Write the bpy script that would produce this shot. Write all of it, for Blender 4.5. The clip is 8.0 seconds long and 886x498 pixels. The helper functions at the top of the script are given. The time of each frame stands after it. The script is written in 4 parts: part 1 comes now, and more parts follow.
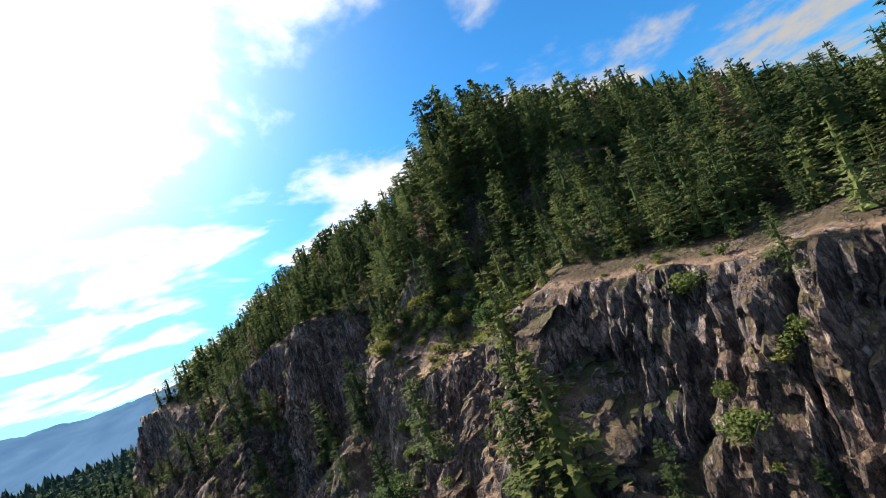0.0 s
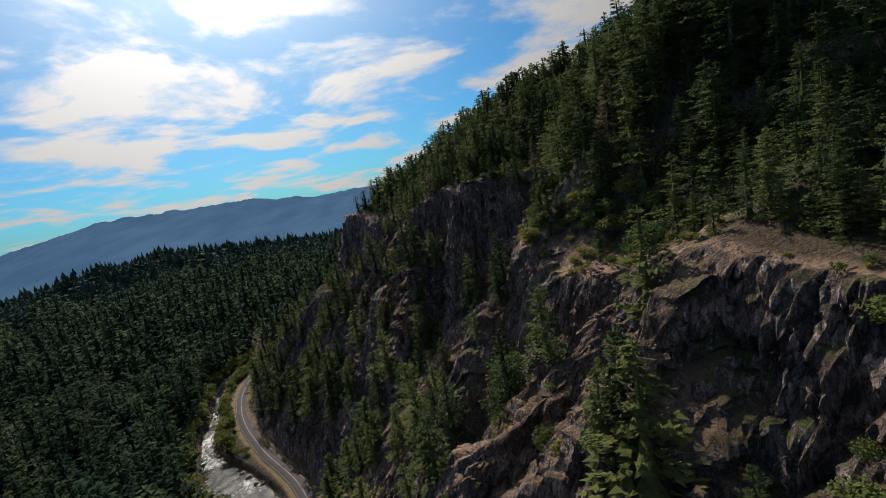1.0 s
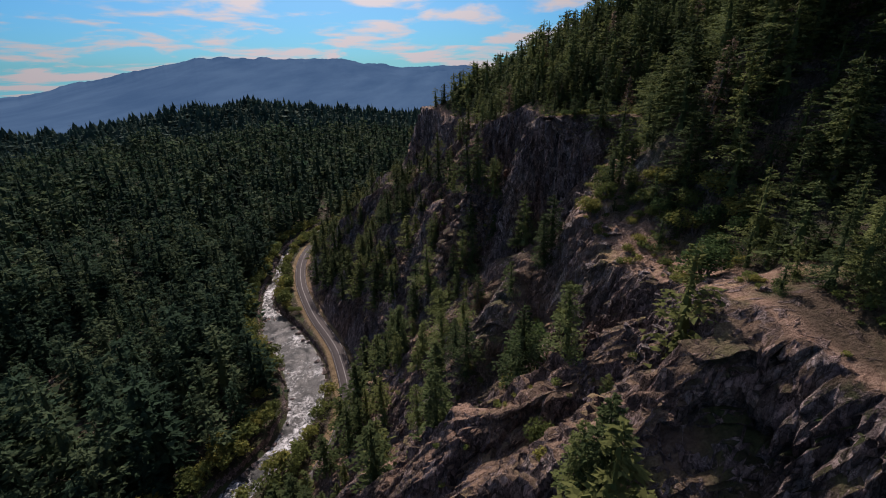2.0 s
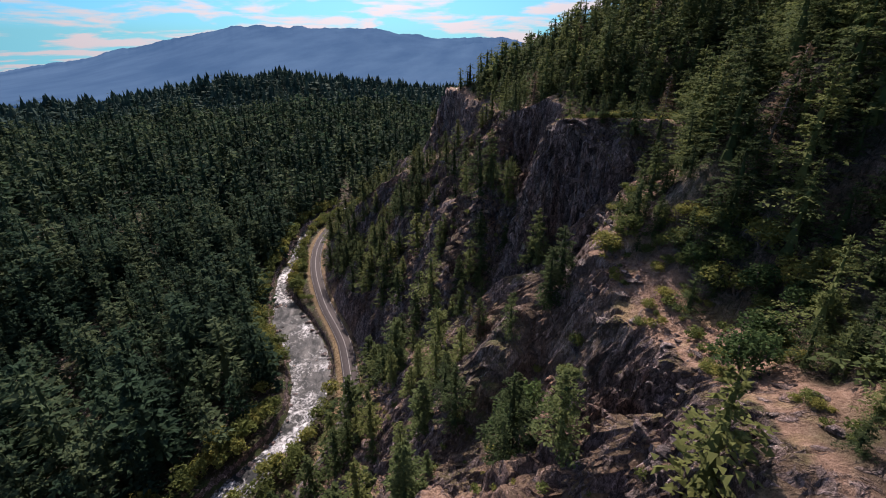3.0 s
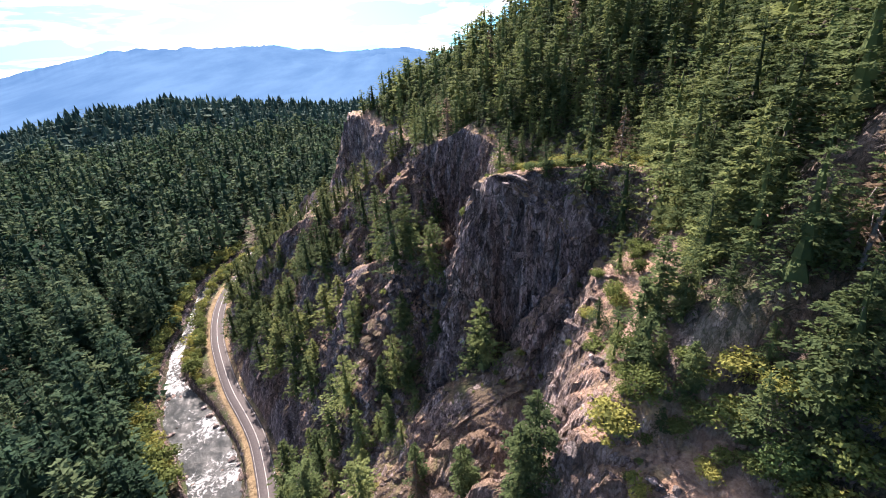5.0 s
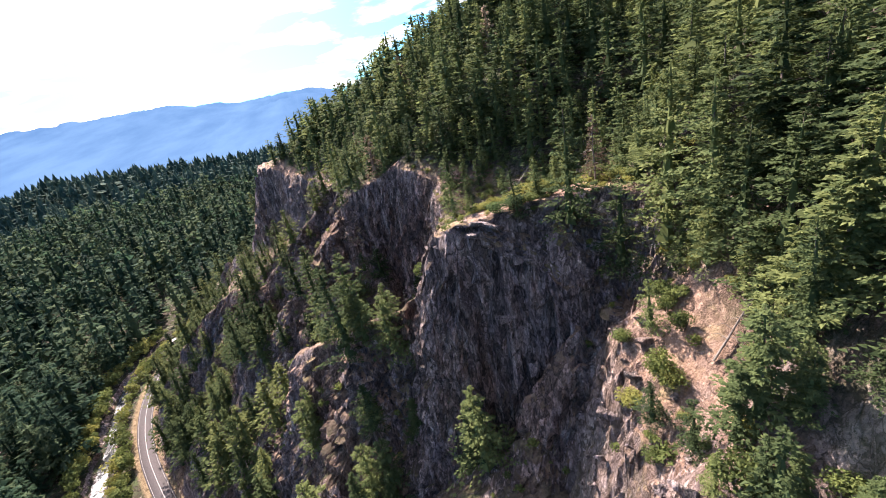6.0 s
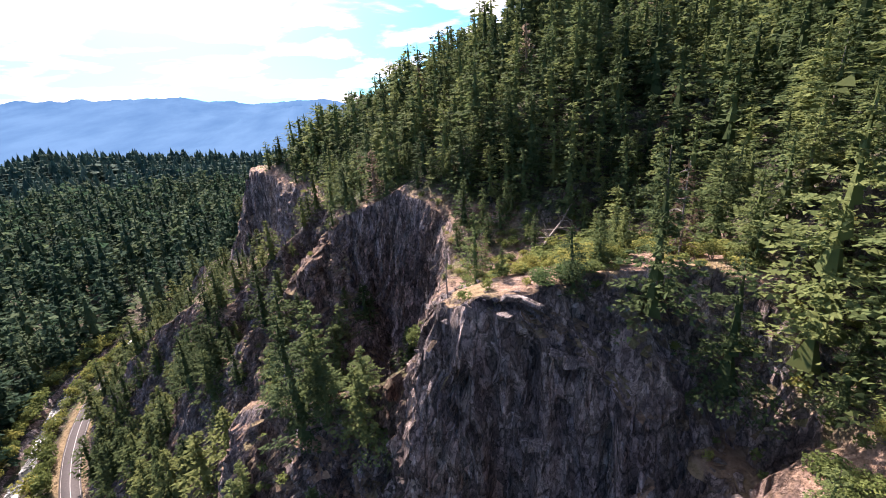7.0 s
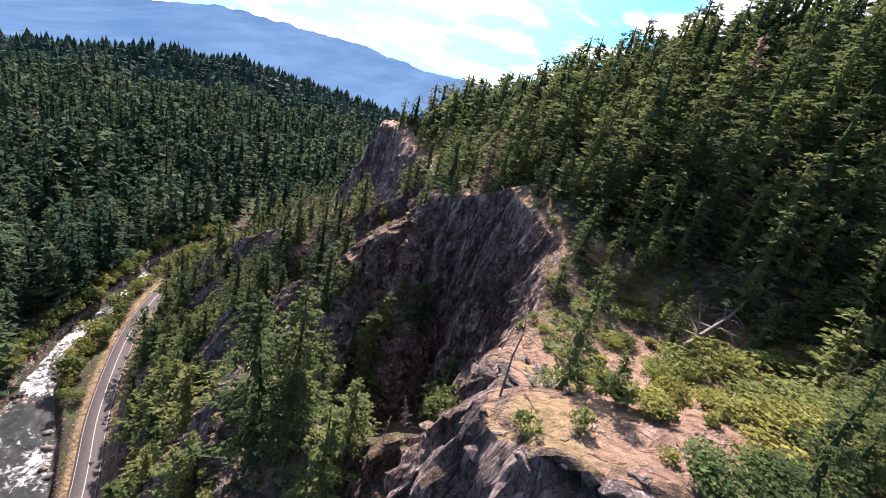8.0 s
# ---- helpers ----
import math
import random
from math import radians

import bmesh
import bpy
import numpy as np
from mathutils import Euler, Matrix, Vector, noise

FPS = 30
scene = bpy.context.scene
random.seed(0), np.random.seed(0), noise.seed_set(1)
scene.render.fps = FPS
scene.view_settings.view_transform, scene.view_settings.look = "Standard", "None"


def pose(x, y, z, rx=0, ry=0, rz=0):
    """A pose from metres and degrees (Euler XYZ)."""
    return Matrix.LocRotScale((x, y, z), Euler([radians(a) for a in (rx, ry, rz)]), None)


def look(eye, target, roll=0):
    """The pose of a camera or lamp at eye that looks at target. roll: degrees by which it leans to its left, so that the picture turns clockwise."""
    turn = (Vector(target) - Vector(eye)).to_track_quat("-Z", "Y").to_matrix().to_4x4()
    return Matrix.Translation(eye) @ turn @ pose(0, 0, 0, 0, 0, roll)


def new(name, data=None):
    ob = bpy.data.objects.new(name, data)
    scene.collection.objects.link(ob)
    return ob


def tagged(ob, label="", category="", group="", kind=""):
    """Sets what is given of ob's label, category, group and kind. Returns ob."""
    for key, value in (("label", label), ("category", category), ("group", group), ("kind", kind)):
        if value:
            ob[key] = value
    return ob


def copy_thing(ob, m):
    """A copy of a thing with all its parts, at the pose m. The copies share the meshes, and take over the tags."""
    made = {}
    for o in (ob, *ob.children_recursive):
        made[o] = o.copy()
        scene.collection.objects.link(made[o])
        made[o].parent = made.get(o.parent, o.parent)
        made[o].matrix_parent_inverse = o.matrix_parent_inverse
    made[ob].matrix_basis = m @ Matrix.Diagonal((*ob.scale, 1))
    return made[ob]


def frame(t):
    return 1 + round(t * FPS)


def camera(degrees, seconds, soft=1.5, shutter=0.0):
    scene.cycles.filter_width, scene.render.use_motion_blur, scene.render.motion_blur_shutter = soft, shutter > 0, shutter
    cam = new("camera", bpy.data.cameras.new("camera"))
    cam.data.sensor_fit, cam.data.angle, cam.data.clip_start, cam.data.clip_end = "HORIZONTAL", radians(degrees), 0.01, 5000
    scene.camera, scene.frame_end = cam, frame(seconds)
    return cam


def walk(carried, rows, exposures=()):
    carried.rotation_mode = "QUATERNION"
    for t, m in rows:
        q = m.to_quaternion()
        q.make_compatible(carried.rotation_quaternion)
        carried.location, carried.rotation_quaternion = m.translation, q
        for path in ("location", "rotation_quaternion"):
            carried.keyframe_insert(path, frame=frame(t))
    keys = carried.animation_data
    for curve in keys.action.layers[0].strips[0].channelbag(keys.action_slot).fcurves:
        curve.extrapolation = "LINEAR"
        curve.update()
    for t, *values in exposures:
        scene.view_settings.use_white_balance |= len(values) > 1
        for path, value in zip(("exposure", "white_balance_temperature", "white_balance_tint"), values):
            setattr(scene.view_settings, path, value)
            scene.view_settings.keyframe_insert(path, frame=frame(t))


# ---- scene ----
cam = camera(90.0, 8.0, 1.0)
PATH = [
    (0, look((2.53, -1.14, 125.18), (13.92, 15.19, 127.06), -21.43)),
    (0.5, look((5.34, -3.24, 129.05), (12.04, 15.60, 128.66), -13.40)),
    (1, look((8.54, -3.98, 133.73), (11.23, 15.62, 130.80), -10.81)),
    (1.5, look((9.83, -4.20, 139.61), (10.49, 15.06, 134.27), -5.92)),
    (1.7, look((11.38, -3.22, 141.60), (11.33, 15.74, 135.25), -2.74)),
    (2.8, look((19.38, 13.24, 148.06), (17.58, 31.48, 140.07), -1.67)),
    (3, look((20.29, 16.74, 148.81), (18.28, 34.84, 140.55), -0.46)),
    (3.5, look((22.55, 26.19, 151.10), (20.30, 44.08, 142.44), -0.32)),
    (4, look((23.39, 35.85, 152.24), (21.36, 53.69, 143.43), -1.11)),
    (4.5, look((23.07, 45.86, 152.62), (22.67, 63.87, 143.95), -1.98)),
    (4.7, look((22.58, 49.60, 152.85), (22.99, 67.75, 144.46), -1.67)),
    (5.8, look((22.87, 71.41, 153.53), (26.29, 89.59, 145.92), -10.86)),
    (6, look((22.84, 75.66, 153.22), (26.81, 93.81, 145.82), -12.06)),
    (6.5, look((23.50, 86.16, 152.54), (28.81, 104.20, 145.72), -14.20)),
    (7, look((25.64, 96.97, 150.32), (30.18, 115.39, 143.98), -3.89)),
    (7.5, look((28.14, 107.75, 148.02), (30.75, 126.53, 141.68), 7.02)),
    (8, look((31.00, 118.13, 145.70), (31.09, 136.96, 138.96), 13.88)),
]
EXPOSURES = [(0, 1.25, 6500, 10), (0.5, 0.6, 6500, 10), (1.0, 0.05, 6500, 12), (1.6, 0.0, 6500, 22), (2.8, 0.35, 6500, 28), (3.5, 1.2, 6500, 28), (4.5, 1.95, 6500, 25), (6.0, 2.06, 6500, 26), (8.0, 1.76, 6500, 27)]
walk(cam, PATH, EXPOSURES)

# ---- light ----
SUN_AZ, SUN_EL = -14.0, 41.0
sun_dir = Vector((math.sin(radians(SUN_AZ)) * math.cos(radians(SUN_EL)), math.cos(radians(SUN_AZ)) * math.cos(radians(SUN_EL)), math.sin(radians(SUN_EL))))
sun_lamp = bpy.data.lights.new("sun", "SUN")
sun_lamp.energy, sun_lamp.angle, sun_lamp.color = 5.0, radians(0.6), (1.0, 0.91, 0.78)
sun = new("sun", sun_lamp)
sun.matrix_world = look((0, 0, 600), Vector((0, 0, 600)) - sun_dir)

world = bpy.data.worlds.new("world")
scene.world = world
world.use_nodes = True
wn, wl = world.node_tree.nodes, world.node_tree.links
wn.clear()


def wnode(kind, **values):
    n = wn.new(kind)
    for key, value in values.items():
        n.inputs[key].default_value = value
    return n


def wmath(op, a, b=None):
    n = wn.new("ShaderNodeMath")
    n.operation = op
    for i, v in enumerate((a, b)):
        if v is None:
            continue
        if isinstance(v, (int, float)):
            n.inputs[i].default_value = v
        else:
            wl.new(v, n.inputs[i])
    return n.outputs[0]


sky = wn.new("ShaderNodeTexSky")
sky.sky_type, sky.sun_disc = "NISHITA", False
sky.sun_elevation, sky.sun_rotation = radians(SUN_EL), radians(SUN_AZ)
sky.air_density, sky.dust_density, sky.ozone_density = 1.0, 1.2, 2.0
coord = wn.new("ShaderNodeTexCoord")
split = wn.new("ShaderNodeSeparateXYZ")
wl.new(coord.outputs["Generated"], split.inputs[0])
# the sky goes on unchanged down to the far hills
above = wn.new("ShaderNodeCombineXYZ")
wl.new(split.outputs[0], above.inputs[0])
wl.new(split.outputs[1], above.inputs[1])
wl.new(wmath("MAXIMUM", split.outputs[2], 0.03), above.inputs[2])
wl.new(above.outputs[0], sky.inputs["Vector"])
# clouds lie on a flat layer: direction divided by its height
up = wmath("MAXIMUM", wmath("ADD", split.outputs[2], 0.12), 0.03)
layer = wn.new("ShaderNodeCombineXYZ")
wl.new(wmath("DIVIDE", split.outputs[0], up), layer.inputs[0])
wl.new(wmath("DIVIDE", split.outputs[1], up), layer.inputs[1])
puffs = wnode("ShaderNodeTexNoise", Scale=1.1, Detail=9.0, Roughness=0.56, Distortion=0.3)
wl.new(layer.outputs[0], puffs.inputs["Vector"])
ramp = wn.new("ShaderNodeMapRange")
ramp.interpolation_type = "SMOOTHSTEP"
ramp.inputs[1].default_value, ramp.inputs[2].default_value = 0.455, 0.60
wl.new(puffs.outputs[0], ramp.inputs[0])
# thin cloud scatters sunlight forward: brighter and denser round the sun
toward = wn.new("ShaderNodeVectorMath")
toward.operation = "DOT_PRODUCT"
wl.new(coord.outputs["Generated"], toward.inputs[0])
toward.inputs[1].default_value = sun_dir
glow = wmath("POWER", wmath("MAXIMUM", toward.outputs["Value"], 0.0), 10.0)
broad = wmath("POWER", wmath("MAXIMUM", toward.outputs["Value"], 0.0), 2.0)
cloud_light = wmath("ADD", wmath("ADD", wmath("MULTIPLY", glow, 30.0), wmath("MULTIPLY", broad, 11.0)), 6.6)
cover = wmath("MINIMUM", wmath("ADD", ramp.outputs[0], wmath("MULTIPLY", glow, 0.75)), 1.0)
cloud_colour = wn.new("ShaderNodeVectorMath")
cloud_colour.operation = "SCALE"
cloud_colour.inputs[0].default_value = (1.0, 0.99, 0.97)
wl.new(cloud_light, cloud_colour.inputs["Scale"])
mix = wn.new("ShaderNodeMix")
mix.data_type = "RGBA"
wl.new(cover, mix.inputs["Factor"])
clear = wn.new("ShaderNodeVectorMath")
clear.operation = "MULTIPLY"
wl.new(sky.outputs[0], clear.inputs[0])
clear.inputs[1].default_value = (0.45, 1.55, 2.4)
wl.new(clear.outputs[0], mix.inputs["A"])
wl.new(cloud_colour.outputs[0], mix.inputs["B"])
background = wnode("ShaderNodeBackground", Strength=0.036)
wl.new(mix.outputs["Result"], background.inputs[0])
wl.new(background.outputs[0], wn.new("ShaderNodeOutputWorld").inputs[0])


# ---- materials ----
def material(name, build):
    m = bpy.data.materials.new(name)
    m.use_nodes = True
    nodes, links = m.node_tree.nodes, m.node_tree.links
    build(nodes, links, nodes["Principled BSDF"])
    return m


def add(nodes, links, kind, ins=None, **props):
    n = nodes.new(kind)
    for key, value in props.items():
        setattr(n, key, value)
    for key, value in (ins or {}).items():
        if isinstance(value, bpy.types.NodeSocket):
            links.new(value, n.inputs[key])
        else:
            n.inputs[key].default_value = value
    return n


def noise_of(nodes, links, scale, detail=6.0, rough=0.6, vector=None, distortion=0.0):
    ins = {"Scale": scale, "Detail": detail, "Roughness": rough, "Distortion": distortion}
    if vector is not None:
        ins["Vector"] = vector
    return add(nodes, links, "ShaderNodeTexNoise", ins).outputs[0]


def ramp_of(nodes, links, fac, stops):
    n = nodes.new("ShaderNodeValToRGB")
    links.new(fac, n.inputs[0])
    e = n.color_ramp.elements
    while len(e) < len(stops):
        e.new(0.5)
    for s, (p, c) in zip(e, stops):
        s.position, s.color = p, (*c, 1.0)
    return n.outputs[0]


def mix_of(nodes, links, fac, a, b, blend="MIX"):
    n = nodes.new("ShaderNodeMix")
    n.data_type, n.blend_type = "RGBA", blend
    for key, v in (("Factor", fac), ("A", a), ("B", b)):
        if isinstance(v, bpy.types.NodeSocket):
            links.new(v, n.inputs[key])
        else:
            n.inputs[key].default_value = v if key == "Factor" else (*v, 1.0)
    return n.outputs["Result"]


def place_of(nodes, links, scale=(1, 1, 1)):
    g = nodes.new("ShaderNodeNewGeometry")
    return add(nodes, links, "ShaderNodeMapping", {"Vector": g.outputs["Position"], "Scale": scale}).outputs[0]


def bump_of(nodes, links, bsdf, height, strength, distance):
    b = add(nodes, links, "ShaderNodeBump", {"Height": height, "Strength": strength, "Distance": distance})
    links.new(b.outputs[0], bsdf.inputs["Normal"])
    return b


def range_of(nodes, links, v, a, b, lo=0.0, hi=1.0):
    return add(nodes, links, "ShaderNodeMapRange", {0: v, 1: a, 2: b, 3: lo, 4: hi}).outputs[0]


def attr_of(nodes, links, name):
    return add(nodes, links, "ShaderNodeAttribute", attribute_name=name).outputs["Fac"]


def rock_colour(nodes, links):
    tall = place_of(nodes, links, (1, 1, 0.36))
    warp = noise_of(nodes, links, 0.7, 5, 0.6, tall)
    swerve = add(nodes, links, "ShaderNodeMath", {0: warp, 1: 3.2}, operation="MULTIPLY").outputs[0]
    bent = add(nodes, links, "ShaderNodeVectorMath", {0: tall, 1: add(nodes, links, "ShaderNodeCombineXYZ", {0: swerve, 1: swerve, 2: warp}).outputs[0]}, operation="ADD").outputs[0]
    big = noise_of(nodes, links, 0.06, 5, 0.6, tall)
    mid = noise_of(nodes, links, 0.45, 8, 0.65, tall)
    fine = noise_of(nodes, links, 2.2, 9, 0.78, place_of(nodes, links), 0.4)
    c = ramp_of(nodes, links, mid, [(0.25, (0.11, 0.086, 0.088)), (0.45, (0.23, 0.182, 0.178)), (0.6, (0.37, 0.30, 0.275)), (0.78, (0.55, 0.47, 0.42))])
    rust = range_of(nodes, links, big, 0.46, 0.64)
    c = mix_of(nodes, links, rust, c, mix_of(nodes, links, 0.55, c, (0.30, 0.17, 0.10)))
    lichen = range_of(nodes, links, noise_of(nodes, links, 0.21, 9, 0.75, place_of(nodes, links)), 0.60, 0.68, 0, 0.5)
    c = mix_of(nodes, links, lichen, c, (0.33, 0.31, 0.26))
    relief = fine
    for scale, low, high, crack in ((0.55, 0.55, 1.4, 0.06), (1.9, 0.5, 1.55, 0.09)):
        facet = add(nodes, links, "ShaderNodeTexVoronoi", {"Vector": bent, "Scale": scale})
        joint = add(nodes, links, "ShaderNodeTexVoronoi", {"Vector": bent, "Scale": scale}, feature="DISTANCE_TO_EDGE").outputs["Distance"]
        tone = add(nodes, links, "ShaderNodeSeparateColor", {0: facet.outputs["Color"]}).outputs[0]
        k = add(nodes, links, "ShaderNodeMath", {0: range_of(nodes, links, tone, 0, 1, low, high), 1: range_of(nodes, links, joint, 0.0, crack, 0.42, 1.0)}, operation="MULTIPLY").outputs[0]
        c = mix_of(nodes, links, 1.0, c, add(nodes, links, "ShaderNodeCombineXYZ", {0: k, 1: k, 2: k}).outputs[0], "MULTIPLY")
        relief = add(nodes, links, "ShaderNodeMath", {0: relief, 1: add(nodes, links, "ShaderNodeMath", {0: k, 1: 0.5 / scale}, operation="MULTIPLY").outputs[0]}, operation="ADD").outputs[0]
    c = mix_of(nodes, links, 0.8, c, ramp_of(nodes, links, fine, [(0.34, (0.2, 0.2, 0.2)), (0.5, (0.85, 0.85, 0.85)), (0.64, (1.3, 1.28, 1.26))]), "MULTIPLY")
    return c, relief, mid


def build_rock(nodes, links, bsdf):
    c, fine, mid = rock_colour(nodes, links)
    links.new(c, bsdf.inputs["Base Color"])
    bsdf.inputs["Roughness"].default_value = 0.82
    h = add(nodes, links, "ShaderNodeMath", {0: fine, 1: mid}, operation="ADD").outputs[0]
    bump_of(nodes, links, bsdf, h, 1.0, 0.9)


def build_ground(nodes, links, bsdf):
    rock, fine, mid = rock_colour(nodes, links)
    flat = place_of(nodes, links)
    patch = noise_of(nodes, links, 0.12, 7, 0.65, flat)
    tuft = noise_of(nodes, links, 1.7, 8, 0.7, flat)
    soil = ramp_of(nodes, links, tuft, [(0.3, (0.15, 0.092, 0.066)), (0.5, (0.30, 0.195, 0.138)), (0.7, (0.42, 0.30, 0.225))])
    dry = ramp_of(nodes, links, tuft, [(0.3, (0.16, 0.115, 0.062)), (0.6, (0.36, 0.265, 0.15))])
    soil = mix_of(nodes, links, range_of(nodes, links, patch, 0.52, 0.62), soil, dry)
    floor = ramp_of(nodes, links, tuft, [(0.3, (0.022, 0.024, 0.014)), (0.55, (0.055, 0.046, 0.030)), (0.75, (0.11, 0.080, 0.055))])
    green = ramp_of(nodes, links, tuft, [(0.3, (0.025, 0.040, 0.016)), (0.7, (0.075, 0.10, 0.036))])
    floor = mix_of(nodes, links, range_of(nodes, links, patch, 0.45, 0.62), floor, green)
    woods_and_shade = attr_of(nodes, links, "woods_and_shade")
    base = mix_of(nodes, links, woods_and_shade, soil, floor)
    g = nodes.new("ShaderNodeNewGeometry")
    z = add(nodes, links, "ShaderNodeSeparateXYZ", {0: g.outputs["Normal"]}).outputs[2]
    edge = add(nodes, links, "ShaderNodeMath", {0: z, 1: add(nodes, links, "ShaderNodeMath", {0: tuft, 1: 0.35}, operation="MULTIPLY").outputs[0]}, operation="ADD").outputs[0]
    stone = range_of(nodes, links, edge, 0.98, 0.86)
    knob = range_of(nodes, links, noise_of(nodes, links, 0.5, 6, 0.6, flat, 0.6), 0.54, 0.60)
    stone = add(nodes, links, "ShaderNodeMath", {0: stone, 1: add(nodes, links, "ShaderNodeMath", {0: knob, 1: 0.85}, operation="MULTIPLY").outputs[0]}, operation="MAXIMUM").outputs[0]
    bare = add(nodes, links, "ShaderNodeMath", {0: 1.0, 1: attr_of(nodes, links, "slope_soil")}, operation="SUBTRACT").outputs[0]
    stone = add(nodes, links, "ShaderNodeMath", {0: stone, 1: range_of(nodes, links, bare, 0, 1, 0.42, 1.0)}, operation="MULTIPLY").outputs[0]
    base = mix_of(nodes, links, stone, base, rock)
    gravel = attr_of(nodes, links, "gravel")
    base = mix_of(nodes, links, gravel, base, ramp_of(nodes, links, tuft, [(0.3, (0.13, 0.092, 0.052)), (0.6, (0.27, 0.20, 0.115))]))
    links.new(base, bsdf.inputs["Base Color"])
    bsdf.inputs["Roughness"].default_value = 0.95
    bsdf.inputs["Specular IOR Level"].default_value = 0.15
    h = add(nodes, links, "ShaderNodeMath", {0: fine, 1: mid}, operation="ADD").outputs[0]
    h = mix_of(nodes, links, stone, add(nodes, links, "ShaderNodeCombineXYZ", {0: tuft, 1: tuft, 2: tuft}).outputs[0], add(nodes, links, "ShaderNodeCombineXYZ", {0: h, 1: h, 2: h}).outputs[0])
    bump_of(nodes, links, bsdf, h, 1.0, 0.9)


def foliage(name, dark, light, yellow):
    def build(nodes, links, bsdf):
        info = nodes.new("ShaderNodeObjectInfo").outputs["Random"]
        isle = nodes.new("ShaderNodeNewGeometry").outputs["Random Per Island"]
        tint = attr_of(nodes, links, "tint")
        v = add(nodes, links, "ShaderNodeMath", {0: info, 1: tint}, operation="ADD").outputs[0]
        v = add(nodes, links, "ShaderNodeMath", {0: v}, operation="FRACT").outputs[0]
        v = add(nodes, links, "ShaderNodeMath", {0: v, 1: 1.25}, operation="MULTIPLY").outputs[0]
        n = noise_of(nodes, links, 0.9, 4, 0.6, place_of(nodes, links))
        k = add(nodes, links, "ShaderNodeMath", {0: add(nodes, links, "ShaderNodeMath", {0: v, 1: add(nodes, links, "ShaderNodeMath", {0: isle, 1: 0.25}, operation="MULTIPLY").outputs[0]}, operation="ADD").outputs[0], 1: n}, operation="ADD").outputs[0]
        c = ramp_of(nodes, links, range_of(nodes, links, k, 0.3, 1.7), [(0.0, dark), (0.7, light), (1.0, yellow)])
        links.new(c, bsdf.inputs["Base Color"])
        bsdf.inputs["Roughness"].default_value = 0.9
        bsdf.inputs["Specular IOR Level"].default_value = 0.06
        thin = add(nodes, links, "ShaderNodeBsdfTranslucent", {"Color": c})
        m = add(nodes, links, "ShaderNodeMixShader", {0: 0.4, 1: bsdf.outputs[0], 2: thin.outputs[0]})
        links.new(m.outputs[0], nodes["Material Output"].inputs[0])
    return material(name, build)


def plain(name, a, b, scale=3.0, rough=0.8, bump=0.3, dist=0.05, stretch=(1, 1, 1), gloss=0.5):
    def build(nodes, links, bsdf):
        n = noise_of(nodes, links, scale, 8, 0.65, place_of(nodes, links, stretch))
        links.new(ramp_of(nodes, links, n, [(0.3, a), (0.7, b)]), bsdf.inputs["Base Color"])
        bsdf.inputs["Roughness"].default_value = rough
        bsdf.inputs["Specular IOR Level"].default_value = gloss
        bump_of(nodes, links, bsdf, n, bump, dist)
    return material(name, build)


def build_water(nodes, links, bsdf):
    p = place_of(nodes, links)
    foam = noise_of(nodes, links, 0.38, 10, 0.72, p, 1.2)
    large = noise_of(nodes, links, 0.045, 3, 0.5, p)
    k = add(nodes, links, "ShaderNodeMath", {0: foam, 1: add(nodes, links, "ShaderNodeMath", {0: large, 1: 0.9}, operation="MULTIPLY").outputs[0]}, operation="ADD").outputs[0]
    f = range_of(nodes, links, k, 0.95, 1.16)
    c = mix_of(nodes, links, f, (0.022, 0.026, 0.026), (0.62, 0.63, 0.63))
    links.new(c, bsdf.inputs["Base Color"])
    links.new(range_of(nodes, links, f, 0, 1, 0.28, 0.7), bsdf.inputs["Roughness"])
    bsdf.inputs["Specular IOR Level"].default_value = 0.05
    bump_of(nodes, links, bsdf, foam, 0.6, 0.4)


# haze of distance is painted in: bluish base colour plus a faint blue glow
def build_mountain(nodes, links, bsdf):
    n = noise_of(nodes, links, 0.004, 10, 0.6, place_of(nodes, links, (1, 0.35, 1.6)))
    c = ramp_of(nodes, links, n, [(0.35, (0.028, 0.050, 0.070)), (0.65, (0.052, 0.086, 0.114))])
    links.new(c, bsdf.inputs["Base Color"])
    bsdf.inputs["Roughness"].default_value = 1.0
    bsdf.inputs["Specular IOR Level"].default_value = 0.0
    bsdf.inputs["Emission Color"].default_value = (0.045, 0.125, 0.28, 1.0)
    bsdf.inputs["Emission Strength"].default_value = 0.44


ROCK = material("basalt", build_rock)
GROUND = material("hillside", build_ground)
NEEDLES = foliage("fir_needles", (0.020, 0.036, 0.018), (0.090, 0.122, 0.048), (0.148, 0.176, 0.064))
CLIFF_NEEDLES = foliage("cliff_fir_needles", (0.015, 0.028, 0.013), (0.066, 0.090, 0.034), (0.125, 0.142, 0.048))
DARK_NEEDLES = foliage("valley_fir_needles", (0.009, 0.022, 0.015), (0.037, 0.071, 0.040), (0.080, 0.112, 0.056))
# needles of the farthest firs, made paler and bluer to paint in distance haze
HAZED_NEEDLES = foliage("haze_tinted_fir_needles", (0.016, 0.042, 0.036), (0.045, 0.086, 0.066), (0.078, 0.120, 0.086))
LEAVES = foliage("broad_leaves", (0.055, 0.075, 0.026), (0.135, 0.165, 0.052), (0.22, 0.215, 0.06))
DEEP_LEAVES = foliage("deep_green_leaves", (0.022, 0.045, 0.018), (0.058, 0.098, 0.036), (0.10, 0.14, 0.05))
BROWN_NEEDLES = foliage("dry_needles", (0.07, 0.05, 0.035), (0.15, 0.11, 0.075), (0.24, 0.19, 0.14))
